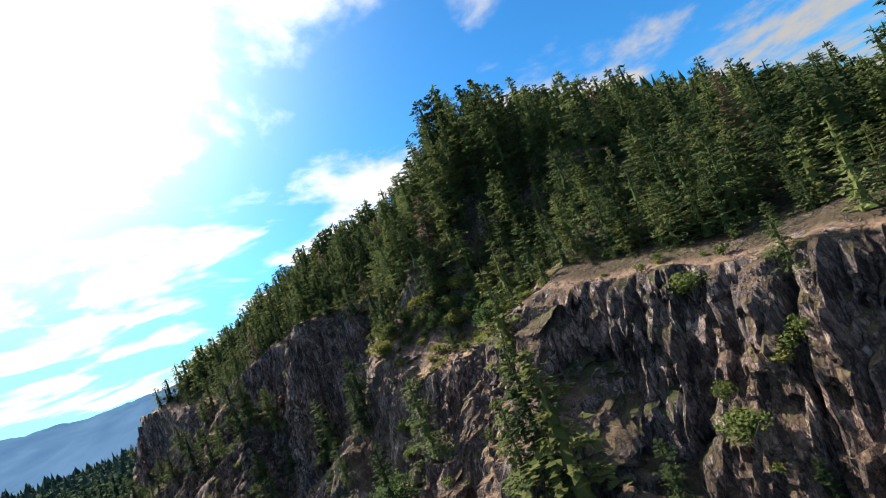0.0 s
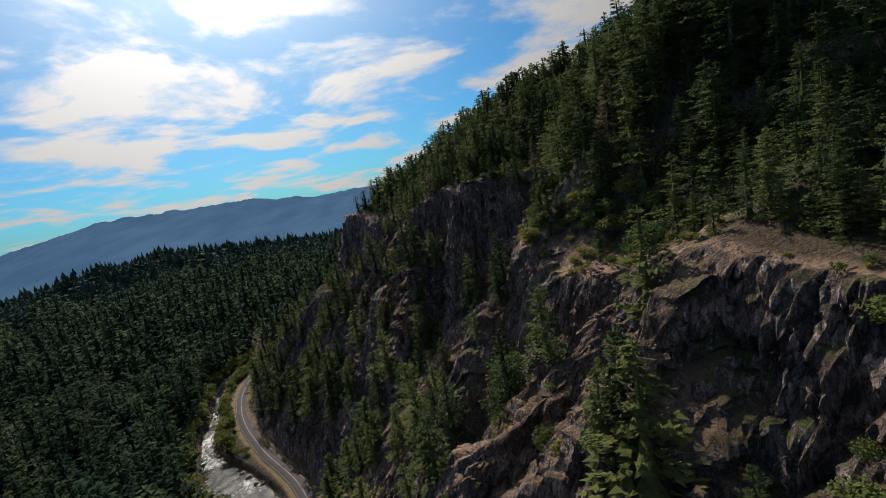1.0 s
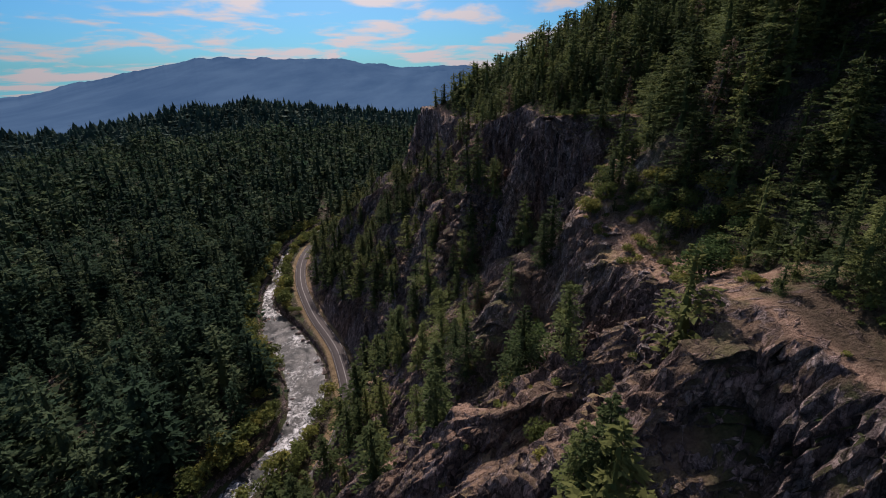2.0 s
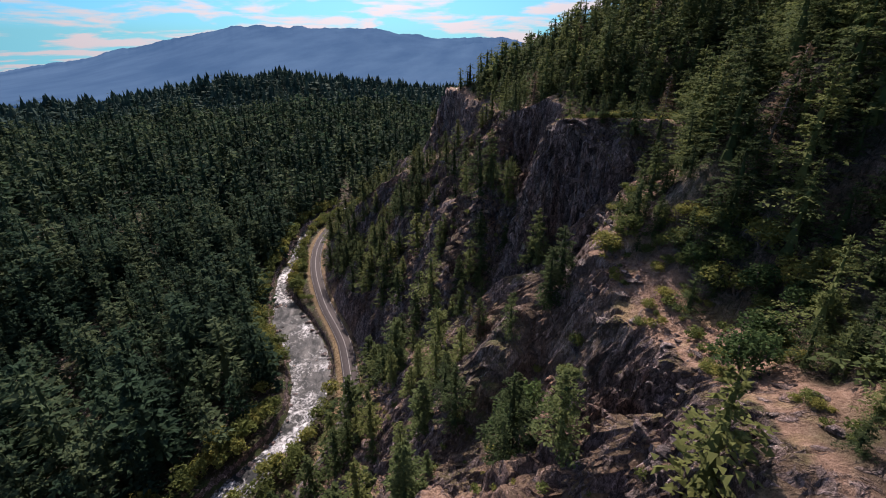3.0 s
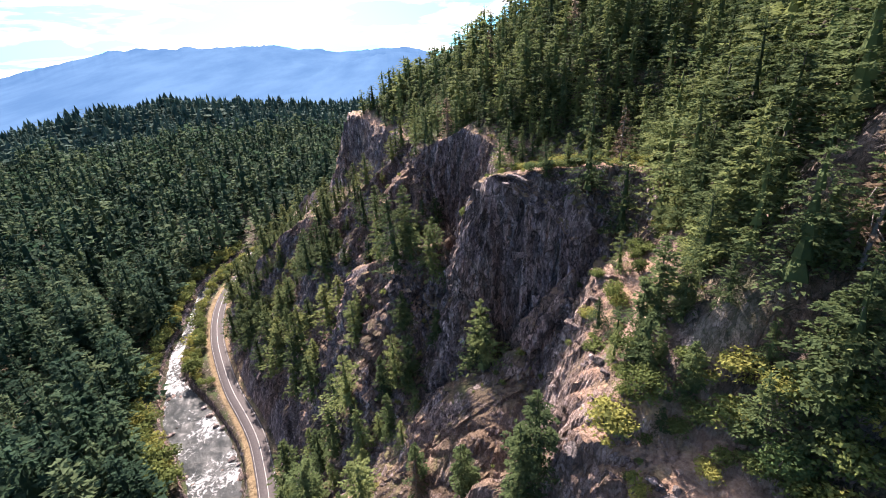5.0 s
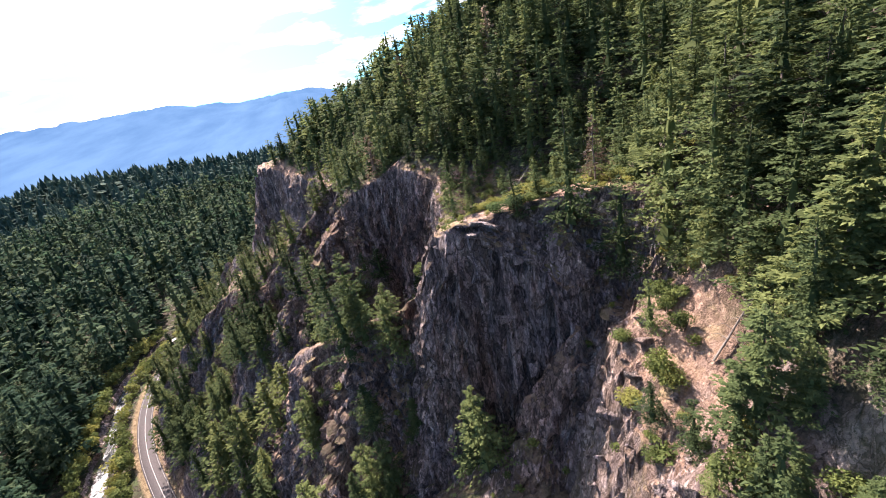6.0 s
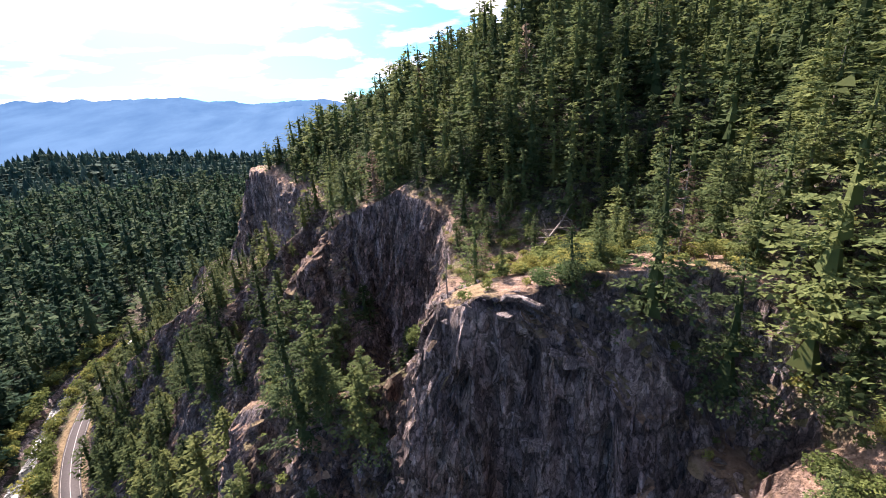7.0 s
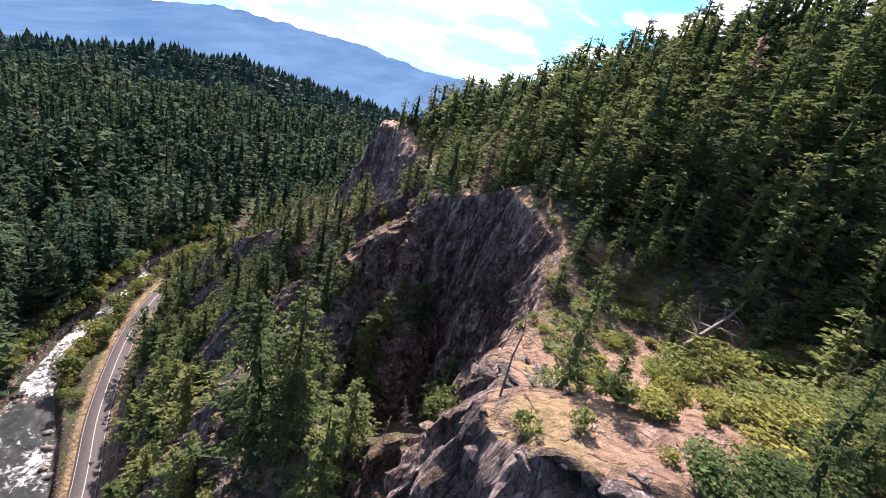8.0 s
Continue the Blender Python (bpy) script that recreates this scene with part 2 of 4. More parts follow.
BARK = plain("bark", (0.05, 0.038, 0.03), (0.15, 0.115, 0.09), 4, 0.9, 0.6, 0.06, (1, 1, 0.25))
GREY_WOOD = plain("weathered_wood", (0.07, 0.056, 0.047), (0.21, 0.18, 0.15), 4, 0.85, 0.5, 0.04, (1, 1, 0.3))
ASPHALT = plain("asphalt", (0.058, 0.051, 0.051), (0.088, 0.078, 0.076), 1.2, 0.9, 0.2, 0.02, gloss=0.15)
PAINT = plain("road_paint", (0.20, 0.19, 0.18), (0.34, 0.33, 0.31), 2, 0.7, 0.1, 0.01)
WATER = material("white_water", build_water)
MOUNTAIN = material("haze_painted_mountain", build_mountain)


# ---- numbers for noise and meshes ----
def hashed(*ints):
    h = np.zeros(np.broadcast(*ints).shape, dtype=np.uint64)
    for i, v in enumerate(ints):
        h = (h ^ (np.asarray(v).astype(np.int64).astype(np.uint64) * np.uint64(0x9E3779B97F4A7C15 + 2 * i * 7919))) * np.uint64(0xBF58476D1CE4E5B9)
        h ^= h >> np.uint64(29)
    return ((h >> np.uint64(20)) & np.uint64(0xFFFFF)).astype(float) / 0xFFFFF


def value_noise(x, y, seed=0):
    xi, yi = np.floor(x), np.floor(y)
    u, v = x - xi, y - yi
    u, v = u * u * (3 - 2 * u), v * v * (3 - 2 * v)
    a, b = hashed(xi, yi, seed + 0 * xi), hashed(xi + 1, yi, seed + 0 * xi)
    c, d = hashed(xi, yi + 1, seed + 0 * xi), hashed(xi + 1, yi + 1, seed + 0 * xi)
    return (a * (1 - u) + b * u) * (1 - v) + (c * (1 - u) + d * u) * v


def fbm(x, y, octaves=4, seed=0, gain=0.5):
    s, a, t = 0, 1.0, 0
    for i in range(octaves):
        s, t = s + a * value_noise(x * 2**i, y * 2**i, seed + 31 * i), t + a
        a *= gain
    return s / t * 2 - 1


def cells(x, y, seed=0):
    """The random number of the nearest scattered seed, and the distance to the border of its cell."""
    xi, yi = np.floor(x), np.floor(y)
    best, second, value = np.full(x.shape, 9.0), np.full(x.shape, 9.0), np.zeros(x.shape)
    for i in (-1, 0, 1):
        for j in (-1, 0, 1):
            cx, cy = xi + i, yi + j
            px, py = cx + hashed(cx, cy, seed + 1 + 0 * cx), cy + hashed(cx, cy, seed + 2 + 0 * cx)
            d = (px - x) ** 2 + (py - y) ** 2
            near = d < best
            second = np.where(near, best, np.minimum(second, d))
            value = np.where(near, hashed(cx, cy, seed + 3 + 0 * cx), value)
            best = np.where(near, d, best)
    return value, np.sqrt(second) - np.sqrt(best)


def step(v):
    v = np.clip(v, 0, 1)
    return v * v * (3 - 2 * v)


def line(table, column, soft=2.0):
    """A smooth curve through one column of a table over its first column."""
    t = np.array(table, float)
    s = np.arange(t[0, 0], t[-1, 0], 0.5)
    v = np.interp(s, t[:, 0], t[:, column])
    k = np.exp(-0.5 * (np.arange(-20, 21) * 0.5 / soft) ** 2)
    v = np.convolve(np.pad(v, 20, mode="edge"), k / k.sum(), "valid")
    return lambda q: np.interp(q, s, v)


def mesh_of(name, verts, tris, mat, smooth=False, attrs=None):
    me = bpy.data.meshes.new(name)
    verts, tris = np.asarray(verts, np.float32), np.asarray(tris, np.int32)
    me.vertices.add(len(verts))
    me.vertices.foreach_set("co", verts.ravel())
    me.loops.add(tris.size)
    me.loops.foreach_set("vertex_index", tris.ravel())
    me.polygons.add(len(tris))
    n = tris.shape[1]
    me.polygons.foreach_set("loop_start", np.arange(0, tris.size, n, dtype=np.int32))
    me.polygons.foreach_set("loop_total", np.full(len(tris), n, np.int32))
    me.polygons.foreach_set("use_smooth", np.full(len(tris), smooth))
    for key, values in (attrs or {}).items():
        me.attributes.new(key, "FLOAT", "POINT").data.foreach_set("value", np.asarray(values, np.float32))
    me.update(calc_edges=True)
    me.validate()
    me.materials.append(mat)
    return me


def part(name, me, parent, label=""):
    ob = new(name, me)
    ob.parent = parent
    return tagged(ob, label) if label else ob


# ---- the lie of the land ----
# the cliff's rim: along the canyon, across, height, drop of the face below it, width of that face
RIM = [(-160, 58, 115, 22, 30), (-20, 52, 115.5, 17, 26), (10, 48.5, 117.5, 14, 23), (25, 47, 119.5, 14, 22), (43, 46, 121, 15, 22), (54, 46, 117.5, 13, 18), (62, 44, 114.5, 13, 15),
       (70, 41.5, 112.5, 14, 13), (80, 41, 113, 16, 12), (90, 37.5, 116, 22, 12), (98, 40, 115.5, 26, 16), (105, 44, 117, 26, 18), (112, 48, 120, 24, 17), (118, 53, 120, 24, 16),
       (122.5, 56, 125, 28, 10), (126, 48.5, 131.5, 42, 9), (129, 41.5, 132.5, 44, 8), (133.5, 36, 132.5, 42, 9), (139.5, 34.5, 131, 28, 12), (144.5, 36, 127.5, 20, 13)]
RIM += [(150, 38.5, 124, 18, 12), (156, 38, 122, 18, 12), (163, 41, 121.5, 20, 10), (172, 45, 123, 28, 9), (183, 47, 126, 36, 9), (192, 45, 129, 40, 9), (200, 40.5, 130.5, 42, 9), (207, 33, 127, 36, 10), (214, 27, 123.5, 30, 11), (222, 24, 122, 26, 11),
        (235, 24, 120, 28, 11), (250, 27, 119, 32, 11), (264, 27, 118, 34, 10), (278, 21, 117, 32, 11), (295, 15, 117, 26, 12), (315, 8, 118, 26, 12), (330, -2, 121, 34, 9), (342, -12, 122, 42, 8),
        (352, -15, 122, 44, 8), (370, -14, 121.5, 42, 9), (405, 0, 121, 40, 12), (440, 26, 116, 40, 14), (500, 66, 84, 36, 20), (620, 116, 36, 18, 20), (760, 166, 16, 7, 20), (2000, 300, 12, 4, 20)]
rim_line, rim_level, rim_drop, rim_wide = (line(RIM, i, 1.6) for i in (1, 2, 3, 4))


def rim_z(y):
    return rim_level(y) + 1.6 * fbm(y / 10, 0 * y, 3, 407)


def rim_x(y):
    return rim_line(y) + 1.5 * fbm(y / 17, 0 * y, 2, 401) + 1.4 * fbm(y / 5, 0 * y, 2, 403)


# the hillside above: along the canyon, width and slope of the bench, slope of the wooded hill
HILL = [(-160, 4, 0.15, 0.05), (0, 4, 0.2, 0.08), (20, 4, 0.25, 0.12), (38, 5, 0.3, 0.3), (52, 7, 0.3, 0.55), (64, 10, 0.25, 0.95), (76, 10, 0.3, 1.12), (86, 7, 0.5, 1.12), (96, 8, 0.75, 1.1), (106, 12, 0.75, 1.1), (114, 9, 0.6, 1.05), (120, 5, 0.5, 1.0)]
HILL += [(126, 14, 0.12, 0.9), (132, 30, 0.06, 0.78), (140, 36, 0.08, 0.7), (150, 36, 0.12, 0.68), (158, 32, 0.14, 0.6), (166, 26, 0.15, 0.55), (174, 16, 0.2, 0.5), (184, 4, 0.25, 0.46), (192, 1, 0.2, 0.44), (212, 1, 0.2, 0.5), (230, 1, 0.3, 0.7), (262, 2, 0.3, 0.9), (285, 3, 0.25, 0.82), (305, 3, 0.22, 0.68), (335, 5, 0.12, 0.42), (370, 6, 0.02, 0.15), (460, 4, 0.02, 0.12), (600, 8, 0.02, 0.04), (2000, 12, 0.02, 0.02)]
bench_w, bench_s, hill_s = (line(HILL, i, 3) for i in (1, 2, 3))
ROAD = [(-160, -150), (-40, -106), (40, -76), (80, -59), (105, -47), (123, -40.5), (133, -38), (145, -36.7), (160, -37.4), (175, -41), (190, -47), (207, -54.5), (222, -64), (240, -76.5), (254, -84.5),
        (268, -92), (285, -100.5), (305, -108.5), (325, -114.5), (345, -118.5), (372, -120), (400, -114), (440, -92), (500, -50), (700, 40), (2000, 200)]
road_x = line(ROAD, 1, 5)
RIVER = [(-160, -186, 16), (60, -100, 16), (110, -74, 13), (140, -61, 10), (160, -58.5, 13), (180, -63.5, 19), (200, -73, 23), (212, -82, 25), (225, -92, 25), (238, -100, 20), (250, -109, 13), (264, -118, 7), (288, -126, 5.5),
         (316, -130, 5), (340, -137, 4.5), (375, -142, 5), (430, -128, 6), (520, -80, 6), (700, 10, 6), (2000, 170, 6)]
river_x, river_w = line(RIVER, 1, 5), line(RIVER, 2, 5)


# buttress ribs that run down from the cliff: each a crest line of x, y, height, with how steeply its sides fall
RIBS = [([(46, 56, 116), (33, 55, 106), (19, 53, 98), (-6, 60, 66)], 1.3), ([(46, 40, 120), (31, 35, 111.5), (18, 32, 101), (0, 34, 76)], 1.1), ([(40, 91, 115), (31, 91, 105), (24, 100, 90), (8, 112, 64), (-10, 120, 36)], 1.5),
        ([(38, 152, 120), (30, 152, 112), (21, 153, 111), (18, 162, 106), (4, 181, 95), (-6, 186, 78), (-20, 192, 42)], 2.1), ([(52, 122, 116), (40, 120, 102), (28, 124, 84), (12, 130, 62)], 1.0),
        ([(27, 213, 121), (14, 210, 110), (-2, 217, 92), (-11, 222, 80), (-34, 228, 44)], 1.9), ([(22, 272, 114), (8, 262, 104), (-16, 261, 84), (-31, 279, 81), (-58, 292, 62), (-82, 303, 38), (-96, 309, 12)], 1.7),
        ([(-16, 352, 116), (-33, 365, 74), (-60, 386, 62), (-98, 396, 14)], 1.8), ([(-5, 215, 83), (-20, 240, 76), (-52, 254, 40)], 1.6)]


def rib_height(x, y):
    """The highest of the ribs at a place, far below the ground where there is none."""
    best = np.full(np.shape(x), -99.0)
    bend_x, bend_y = x + 3.0 * fbm(x / 13, y / 13, 2, 431), y + 3.0 * fbm(x / 13, y / 13, 2, 433)
    for crest, fall in RIBS:
        for (x0, y0, z0), (x1, y1, z1) in zip(crest, crest[1:]):
            u = np.clip(((bend_x - x0) * (x1 - x0) + (bend_y - y0) * (y1 - y0)) / ((x1 - x0) ** 2 + (y1 - y0) ** 2), 0, 1)
            away = np.hypot(bend_x - x0 - u * (x1 - x0), bend_y - y0 - u * (y1 - y0))
            best = np.maximum(best, z0 + u * (z1 - z0) - fall * (np.sqrt(away * away + 4.0) - 2.0))
    return best


def plan_height(x, y):
    """The smooth ground before rock detail, and the layout values."""
    xr, zr, hc, wc, xf = rim_x(y), rim_z(y), rim_drop(y), rim_wide(y), road_x(y) + 7
    d = x - xr
    # above the rim: a bench and then the wooded hillside
    u = np.maximum(d, 0)
    bw, k1 = bench_w(y), hill_s(y)
    reach = 48 - 19 * np.exp(-(((y - 74) / 26) ** 2))
    hill = zr + bench_s(y) * np.minimum(u, bw) + k1 * np.clip(u - bw, 0, reach) + np.clip(k1 - 0.5, 0, 0.38) * step((y - 150) / 80) * np.clip(u - bw - reach, 0, 90) + 3.5 * fbm(x / 40, y / 40, 3, 5) * step(u / 30)
    # below it: face, broken slope, and ribs that run down to the road
    t = np.clip(-d / np.maximum(xr - xf, 1), 0, 1)
    face = hc * step(-d / wc) ** 0.8
    ribs = 1 - np.abs(fbm(y / 30 + 0.006 * x, x / 120, 2, 11)) * 2.6
    mid = step(t / 0.22) * step((1 - t) / 0.22)
    cliff = zr - face - (zr - 5 - hc) * t**1.12 + mid * 7 * ribs
    crag = (d < 0) & (x > xf - 5) & (y > 5) & (y < 420)
    if crag.any():
        cliff = np.array(cliff)
        cliff[crag] = np.maximum(cliff[crag], np.minimum(rib_height(x[crag], y[crag]), zr[crag]))
    cliff = np.minimum(cliff, 4 + 2.6 * np.maximum(x - xf, 0))
    z = np.where(d > 0, hill, cliff)
    # the great buttress is broken off towards the spur in a steep rock slope
    cut = np.maximum(132.8 - 1.2 * np.maximum(133.4 + 1.6 * fbm(x / 4.5, 0 * x, 2, 451) - y, 0), 119.5) + 1.4 * np.maximum(x - 57, 0) + 60 * ((y > 133.8) | (y < 116) | (x < 30))
    d = np.where(z > cut + 0.4, np.minimum(d, -1.0), d)
    z = np.minimum(z, cut)
    # river and the far bank
    off = x - river_x(y)
    bank = 1.6 + 0.5 * np.clip(np.abs(off) - river_w(y) / 2, 0, 4)
    rise = np.maximum(-off - 25, 0)
    west = bank + 0.06 * np.minimum(rise, 260) + 7 * fbm(x / 160, y / 160, 3, 21) * step(rise / 80) + 18 * fbm(x / 500, y / 500, 2, 23) * step(rise / 500) - 26 * step((rise - 500) / 600) + 56 * np.exp(-(((x + 570) / 270) ** 2 + ((y - 1230) / 200) ** 2))
    bed = np.where(np.abs(off) < river_w(y) / 2 + 2.5, -1.0 + 0.35 * np.maximum(np.abs(off) - river_w(y) / 2 + 2, 0) ** 1.3, 99)
    west = np.minimum(west, bed)
    k = x - road_x(y)
    shelf = np.where(np.abs(k) < 5.0, 3.9, np.where(k < 0, np.maximum(3.9 + (k + 5.0) * 0.55, west), 3.9 + 0.2 * (k - 5)))
    z = np.where(k < 7, np.where(k > -12, np.maximum(np.where(np.abs(k) < 7, shelf, west), np.where(k < -5, west, -9)), west), z)
    return z, t, d, k, off


SX, SY = np.arange(-170, 140, 1.0), np.arange(-80, 540, 1.0)
SLOPE_Y, SLOPE_X = np.gradient(plan_height(*np.meshgrid(SX, SY))[0], 1.0)
for _ in range(3):
    for a in (SLOPE_X, SLOPE_Y):
        a[1:-1, 1:-1] = 0.5 * a[1:-1, 1:-1] + 0.125 * (a[:-2, 1:-1] + a[2:, 1:-1] + a[1:-1, :-2] + a[1:-1, 2:])


def grid_slopes(x, y):
    """The ground's smoothed slope near the cliff, read from a grid of one metre."""
    u, v = np.clip(x - SX[0], 0, len(SX) - 1.001), np.clip(y - SY[0], 0, len(SY) - 1.001)
    i, j = u.astype(int), v.astype(int)
    u, v = u - i, v - j
    gx, gy = ((g[j, i] * (1 - u) + g[j, i + 1] * u) * (1 - v) + (g[j + 1, i] * (1 - u) + g[j + 1, i + 1] * u) * v for g in (SLOPE_X, SLOPE_Y))
    return gx, gy, np.hypot(gx, gy)


def spur(x, y):
    """Where the slabs of the soil spur lie bare."""
    return step((y - 66) / 8) * step((120 - y) / 6) * step((x - 10) / 8)


def land(x, y):
    """Height with coarse rock detail, the steepness and the layout values."""
    z, t, d, k, off = plan_height(x, y)
    gx, gy, steep = grid_slopes(x, y)
    rocky = step((steep - 0.7 + 0.35 * step((122 - y) / 6)) / 0.9) * step((k - 7) / 6) * step((7 - 6 * step((y - 118) / 6) - d) / 5)
    wx, wy = x + 1.6 * fbm(x / 5, y / 5, 2, 41), y + 1.6 * fbm(x / 5, y / 5, 2, 43)
    c1, e1 = cells(wx / 8.0, wy / 5.0, 51)
    detail = rocky * ((c1 - 0.5) * 3.6 - 1.0 * step(1 - e1 / 0.16))
    # beds of the spur dip away: each rises in a step and falls back gently
    bed = (0.5 * x + 0.87 * y + 0.9 * fbm(x / 7, y / 7, 2, 441)) / 2.7
    rise = 0.55 + 0.9 * hashed(np.floor(bed), 0 * bed, 443)
    lip = bed % 1
    detail = detail * (1 - 0.75 * spur(x, y)) + spur(x, y) * rocky * 1.2 * rise * (step(lip / 0.14) - lip)
    rough = step((k - 7) / 5) * (0.35 + 1.6 * step((steep - 0.35) / 0.6)) * fbm(x / 6, y / 6, 4, 61)
    return z + detail + rough, steep, t, d, k, off


def axis(fine_lo, fine_hi, fine, lo, hi, grow=1.07):
    a = list(np.arange(fine_lo, fine_hi, fine))
    s = fine
    while a[-1] < hi:
        s *= grow
        a.append(a[-1] + s)
    s = fine
    while a[0] > lo:
        s *= grow
        a.insert(0, a[0] - s)
    return np.array(a)


gy_ = axis(-22, 290, 0.5, -300, 4700)
TX, TY = np.meshgrid(np.arange(-20, 62, 2.0), gy_)
tilt = np.abs(np.gradient(plan_height(TX, TY)[0], axis=0) / np.gradient(gy_)[:, None])
tight = 1 + 2.2 * step((np.percentile(tilt, 85, axis=1) - 0.9) / 2.0) + 0.5 * step((gy_ + 8) / 6) * step((100 - gy_) / 10)
tight = np.where((gy_ > -22) & (gy_ < 290), np.convolve(np.pad(tight, 6, mode="edge"), np.full(13, 1 / 13), "valid"), 1)
count = np.concatenate([[0], np.cumsum(np.diff(np.arange(len(gy_))) * 0.5 * (tight[1:] + tight[:-1]))])
gy_ = np.interp(np.linspace(0, count[-1], int(count[-1])), count, gy_)
# across the canyon the rows follow the ground's own length, so that steep faces get as many points as flat ground
probe = np.arange(-135, 112, 1.0)
PX, PY = np.meshgrid(probe, gy_)
run = np.sqrt(1 + np.clip(np.gradient(plan_height(PX, PY)[0], axis=1), -3, 3) ** 2) * (1 + 0.9 * step((PX + 30) / 20))
run = np.cumsum(run, axis=1)
run = (run - run[:, :1]) / (run[:, -1:] - run[:, :1])
kern = np.exp(-0.5 * (np.arange(-12, 13) / 5.0) ** 2)
kern /= kern.sum()
run = np.stack([np.convolve(np.pad(run[:, c], 12, mode="edge"), kern, "valid") for c in range(run.shape[1])], 1)
share = np.linspace(0, 1, 400)
inner = np.stack([np.interp(share, run[r], probe) for r in range(len(gy_))])
left = -135 - np.cumsum(1.2 * 1.075 ** np.arange(1, 76))[::-1]
right = 111 + np.cumsum(1.2 * 1.08 ** np.arange(1, 60))
X = np.concatenate([np.repeat(left[None], len(gy_), 0), inner, np.repeat(right[None], len(gy_), 0)], 1)
Y = gy_[:, None] + 0 * X
Z, STEEP, T_, D_, K_, OFF_ = land(X, Y)
ny, nx = X.shape
# columns and broken blocks stand out of the steep rock; each column follows the fall line from its foot up to the rim
GX, GY, _ = grid_slopes(X, Y)
ROCKY = (1 - 0.5 * step((Y - 60) / 8) * step((122 - Y) / 6)) * step((STEEP - 0.7 + 0.42 * step((122 - Y) / 6)) / 0.7) * step((K_ - 9) / 6) * (Y < 520) * (Y > -60) * step((3 - 2.5 * step((Y - 118) / 6) - D_) / (6 - 3 * step((Y - 118) / 6)))
m = ROCKY > 0.02
bx, by, bz = X[m], Y[m], Z[m]
ux, uy = bx.copy(), by.copy()
for _ in range(8):
    ax, ay, asteep = grid_slopes(ux, uy)
    go = 2.5 * step((asteep - 0.9) / 0.4) / np.maximum(asteep, 0.3)
    ux, uy = ux + go * ax, uy + go * ay
# the wall nearest to the start is cut into straight slabs that run down the slope
slab = step((66 - by) / 10)
beds = spur(bx, by)
ux, uy = ux + beds * (0.12 * (0.5 * by - 0.87 * bx) - ux), uy + beds * (0.5 * bx + 0.87 * by - uy)
ux, uy = ux + slab * (0.13 * bx - ux), uy + slab * (by - uy)
wob = 0.5 * fbm(bx / 3 + bz / 8, by / 3 - bz / 9, 3, 301)


def columns(size, tall, seed):
    v, edge = cells((ux + wob) / size, (uy + wob) / size, seed)
    level = bz / (tall * (0.6 + 0.8 * v)) + v * 17.3
    h = hashed(np.floor(v * 99991), np.floor(level), seed + 0 * v)
    return 0.55 * v + 0.45 * h - 0.5, edge, np.minimum(level % 1, 1 - level % 1)


b1, f1, g1 = columns(4.2, 13.0, 311)
b2, f2, g2 = columns(1.7, 5.0, 317)
b0, f0, g0 = columns(9.5, 34.0, 305)
b3, f3, g3 = columns(1.1, 1.5, 331)
push = b0 * 2.8 + b3 * 1.5 + b1 * 2.9 + b2 * 2.0 - 1.0 * step(1 - f1 / 0.12) - 0.5 * step(1 - f2 / 0.16) - 0.3 * step(1 - g2 / 0.12) + 0.5 * fbm(bx / 1.6 + bz / 1.3, by / 1.6 - bz * 0.7, 3, 321) + 0.9 * fbm(bx / 5 + bz / 6, by / 5 - bz / 7, 3, 323)
n = np.maximum(np.hypot(GX[m], GY[m]), 0.3)
X[m] -= ROCKY[m] * push * GX[m] / n
Y[m] -= ROCKY[m] * push * GY[m] / n
far = step((np.hypot(X, Y) - 1530) / 260)
Z = Z * (1 - far) - 60 * far
i = np.arange(nx * ny).reshape(ny, nx)
quads = np.stack([i[:-1, :-1], i[:-1, 1:], i[1:, 1:], i[1:, :-1]], -1).reshape(-1, 4)
woods_and_shade = np.where(Y > 450, 1.0, np.where(D_ > 0, step((D_ - bench_w(Y) + 1 + 5 * fbm(X / 9, Y / 9, 2, 71)) / 5), np.where(K_ < -6, 1.0, np.clip(0.5 + 0.7 * fbm(X / 10, Y / 10, 2, 73) + 0.6 * step((Y - 158) / 6) * step((250 - Y) / 8) * step((X - 30) / 8), 0, 1) + (1 - 0.35) * step(T_ - 0.7))))
# round patch behind the bench: its shade is painted with the dark forest-floor colour
woods_and_shade = np.maximum(woods_and_shade, 0.85 * np.exp(-(((X - 49) / 10) ** 2 + ((Y - 171) / 10) ** 2)) + 0 * Y)
woods_and_shade = np.maximum(woods_and_shade, 0.8 * step((52 - Y) / 8) * step((D_ - 0.5) / 2))
gravel = step((6.8 - np.abs(K_ + 1)) / 1.5) * (X < 300)
ground = new("ground", mesh_of("ground", np.stack([X, Y, Z], -1).reshape(-1, 3), quads, GROUND, False, {"woods_and_shade": woods_and_shade.ravel(), "gravel": gravel.ravel(), "slope_soil": np.maximum(step((D_ - 2) / 4), 0.6 * spur(X, Y)).ravel()}))
tagged(ground, "rocky canyon side of brown basalt, dry soil and forest floor", "ground", kind="structure")


def ground_z(x, y):
    return land(np.asarray(x, float), np.asarray(y, float))


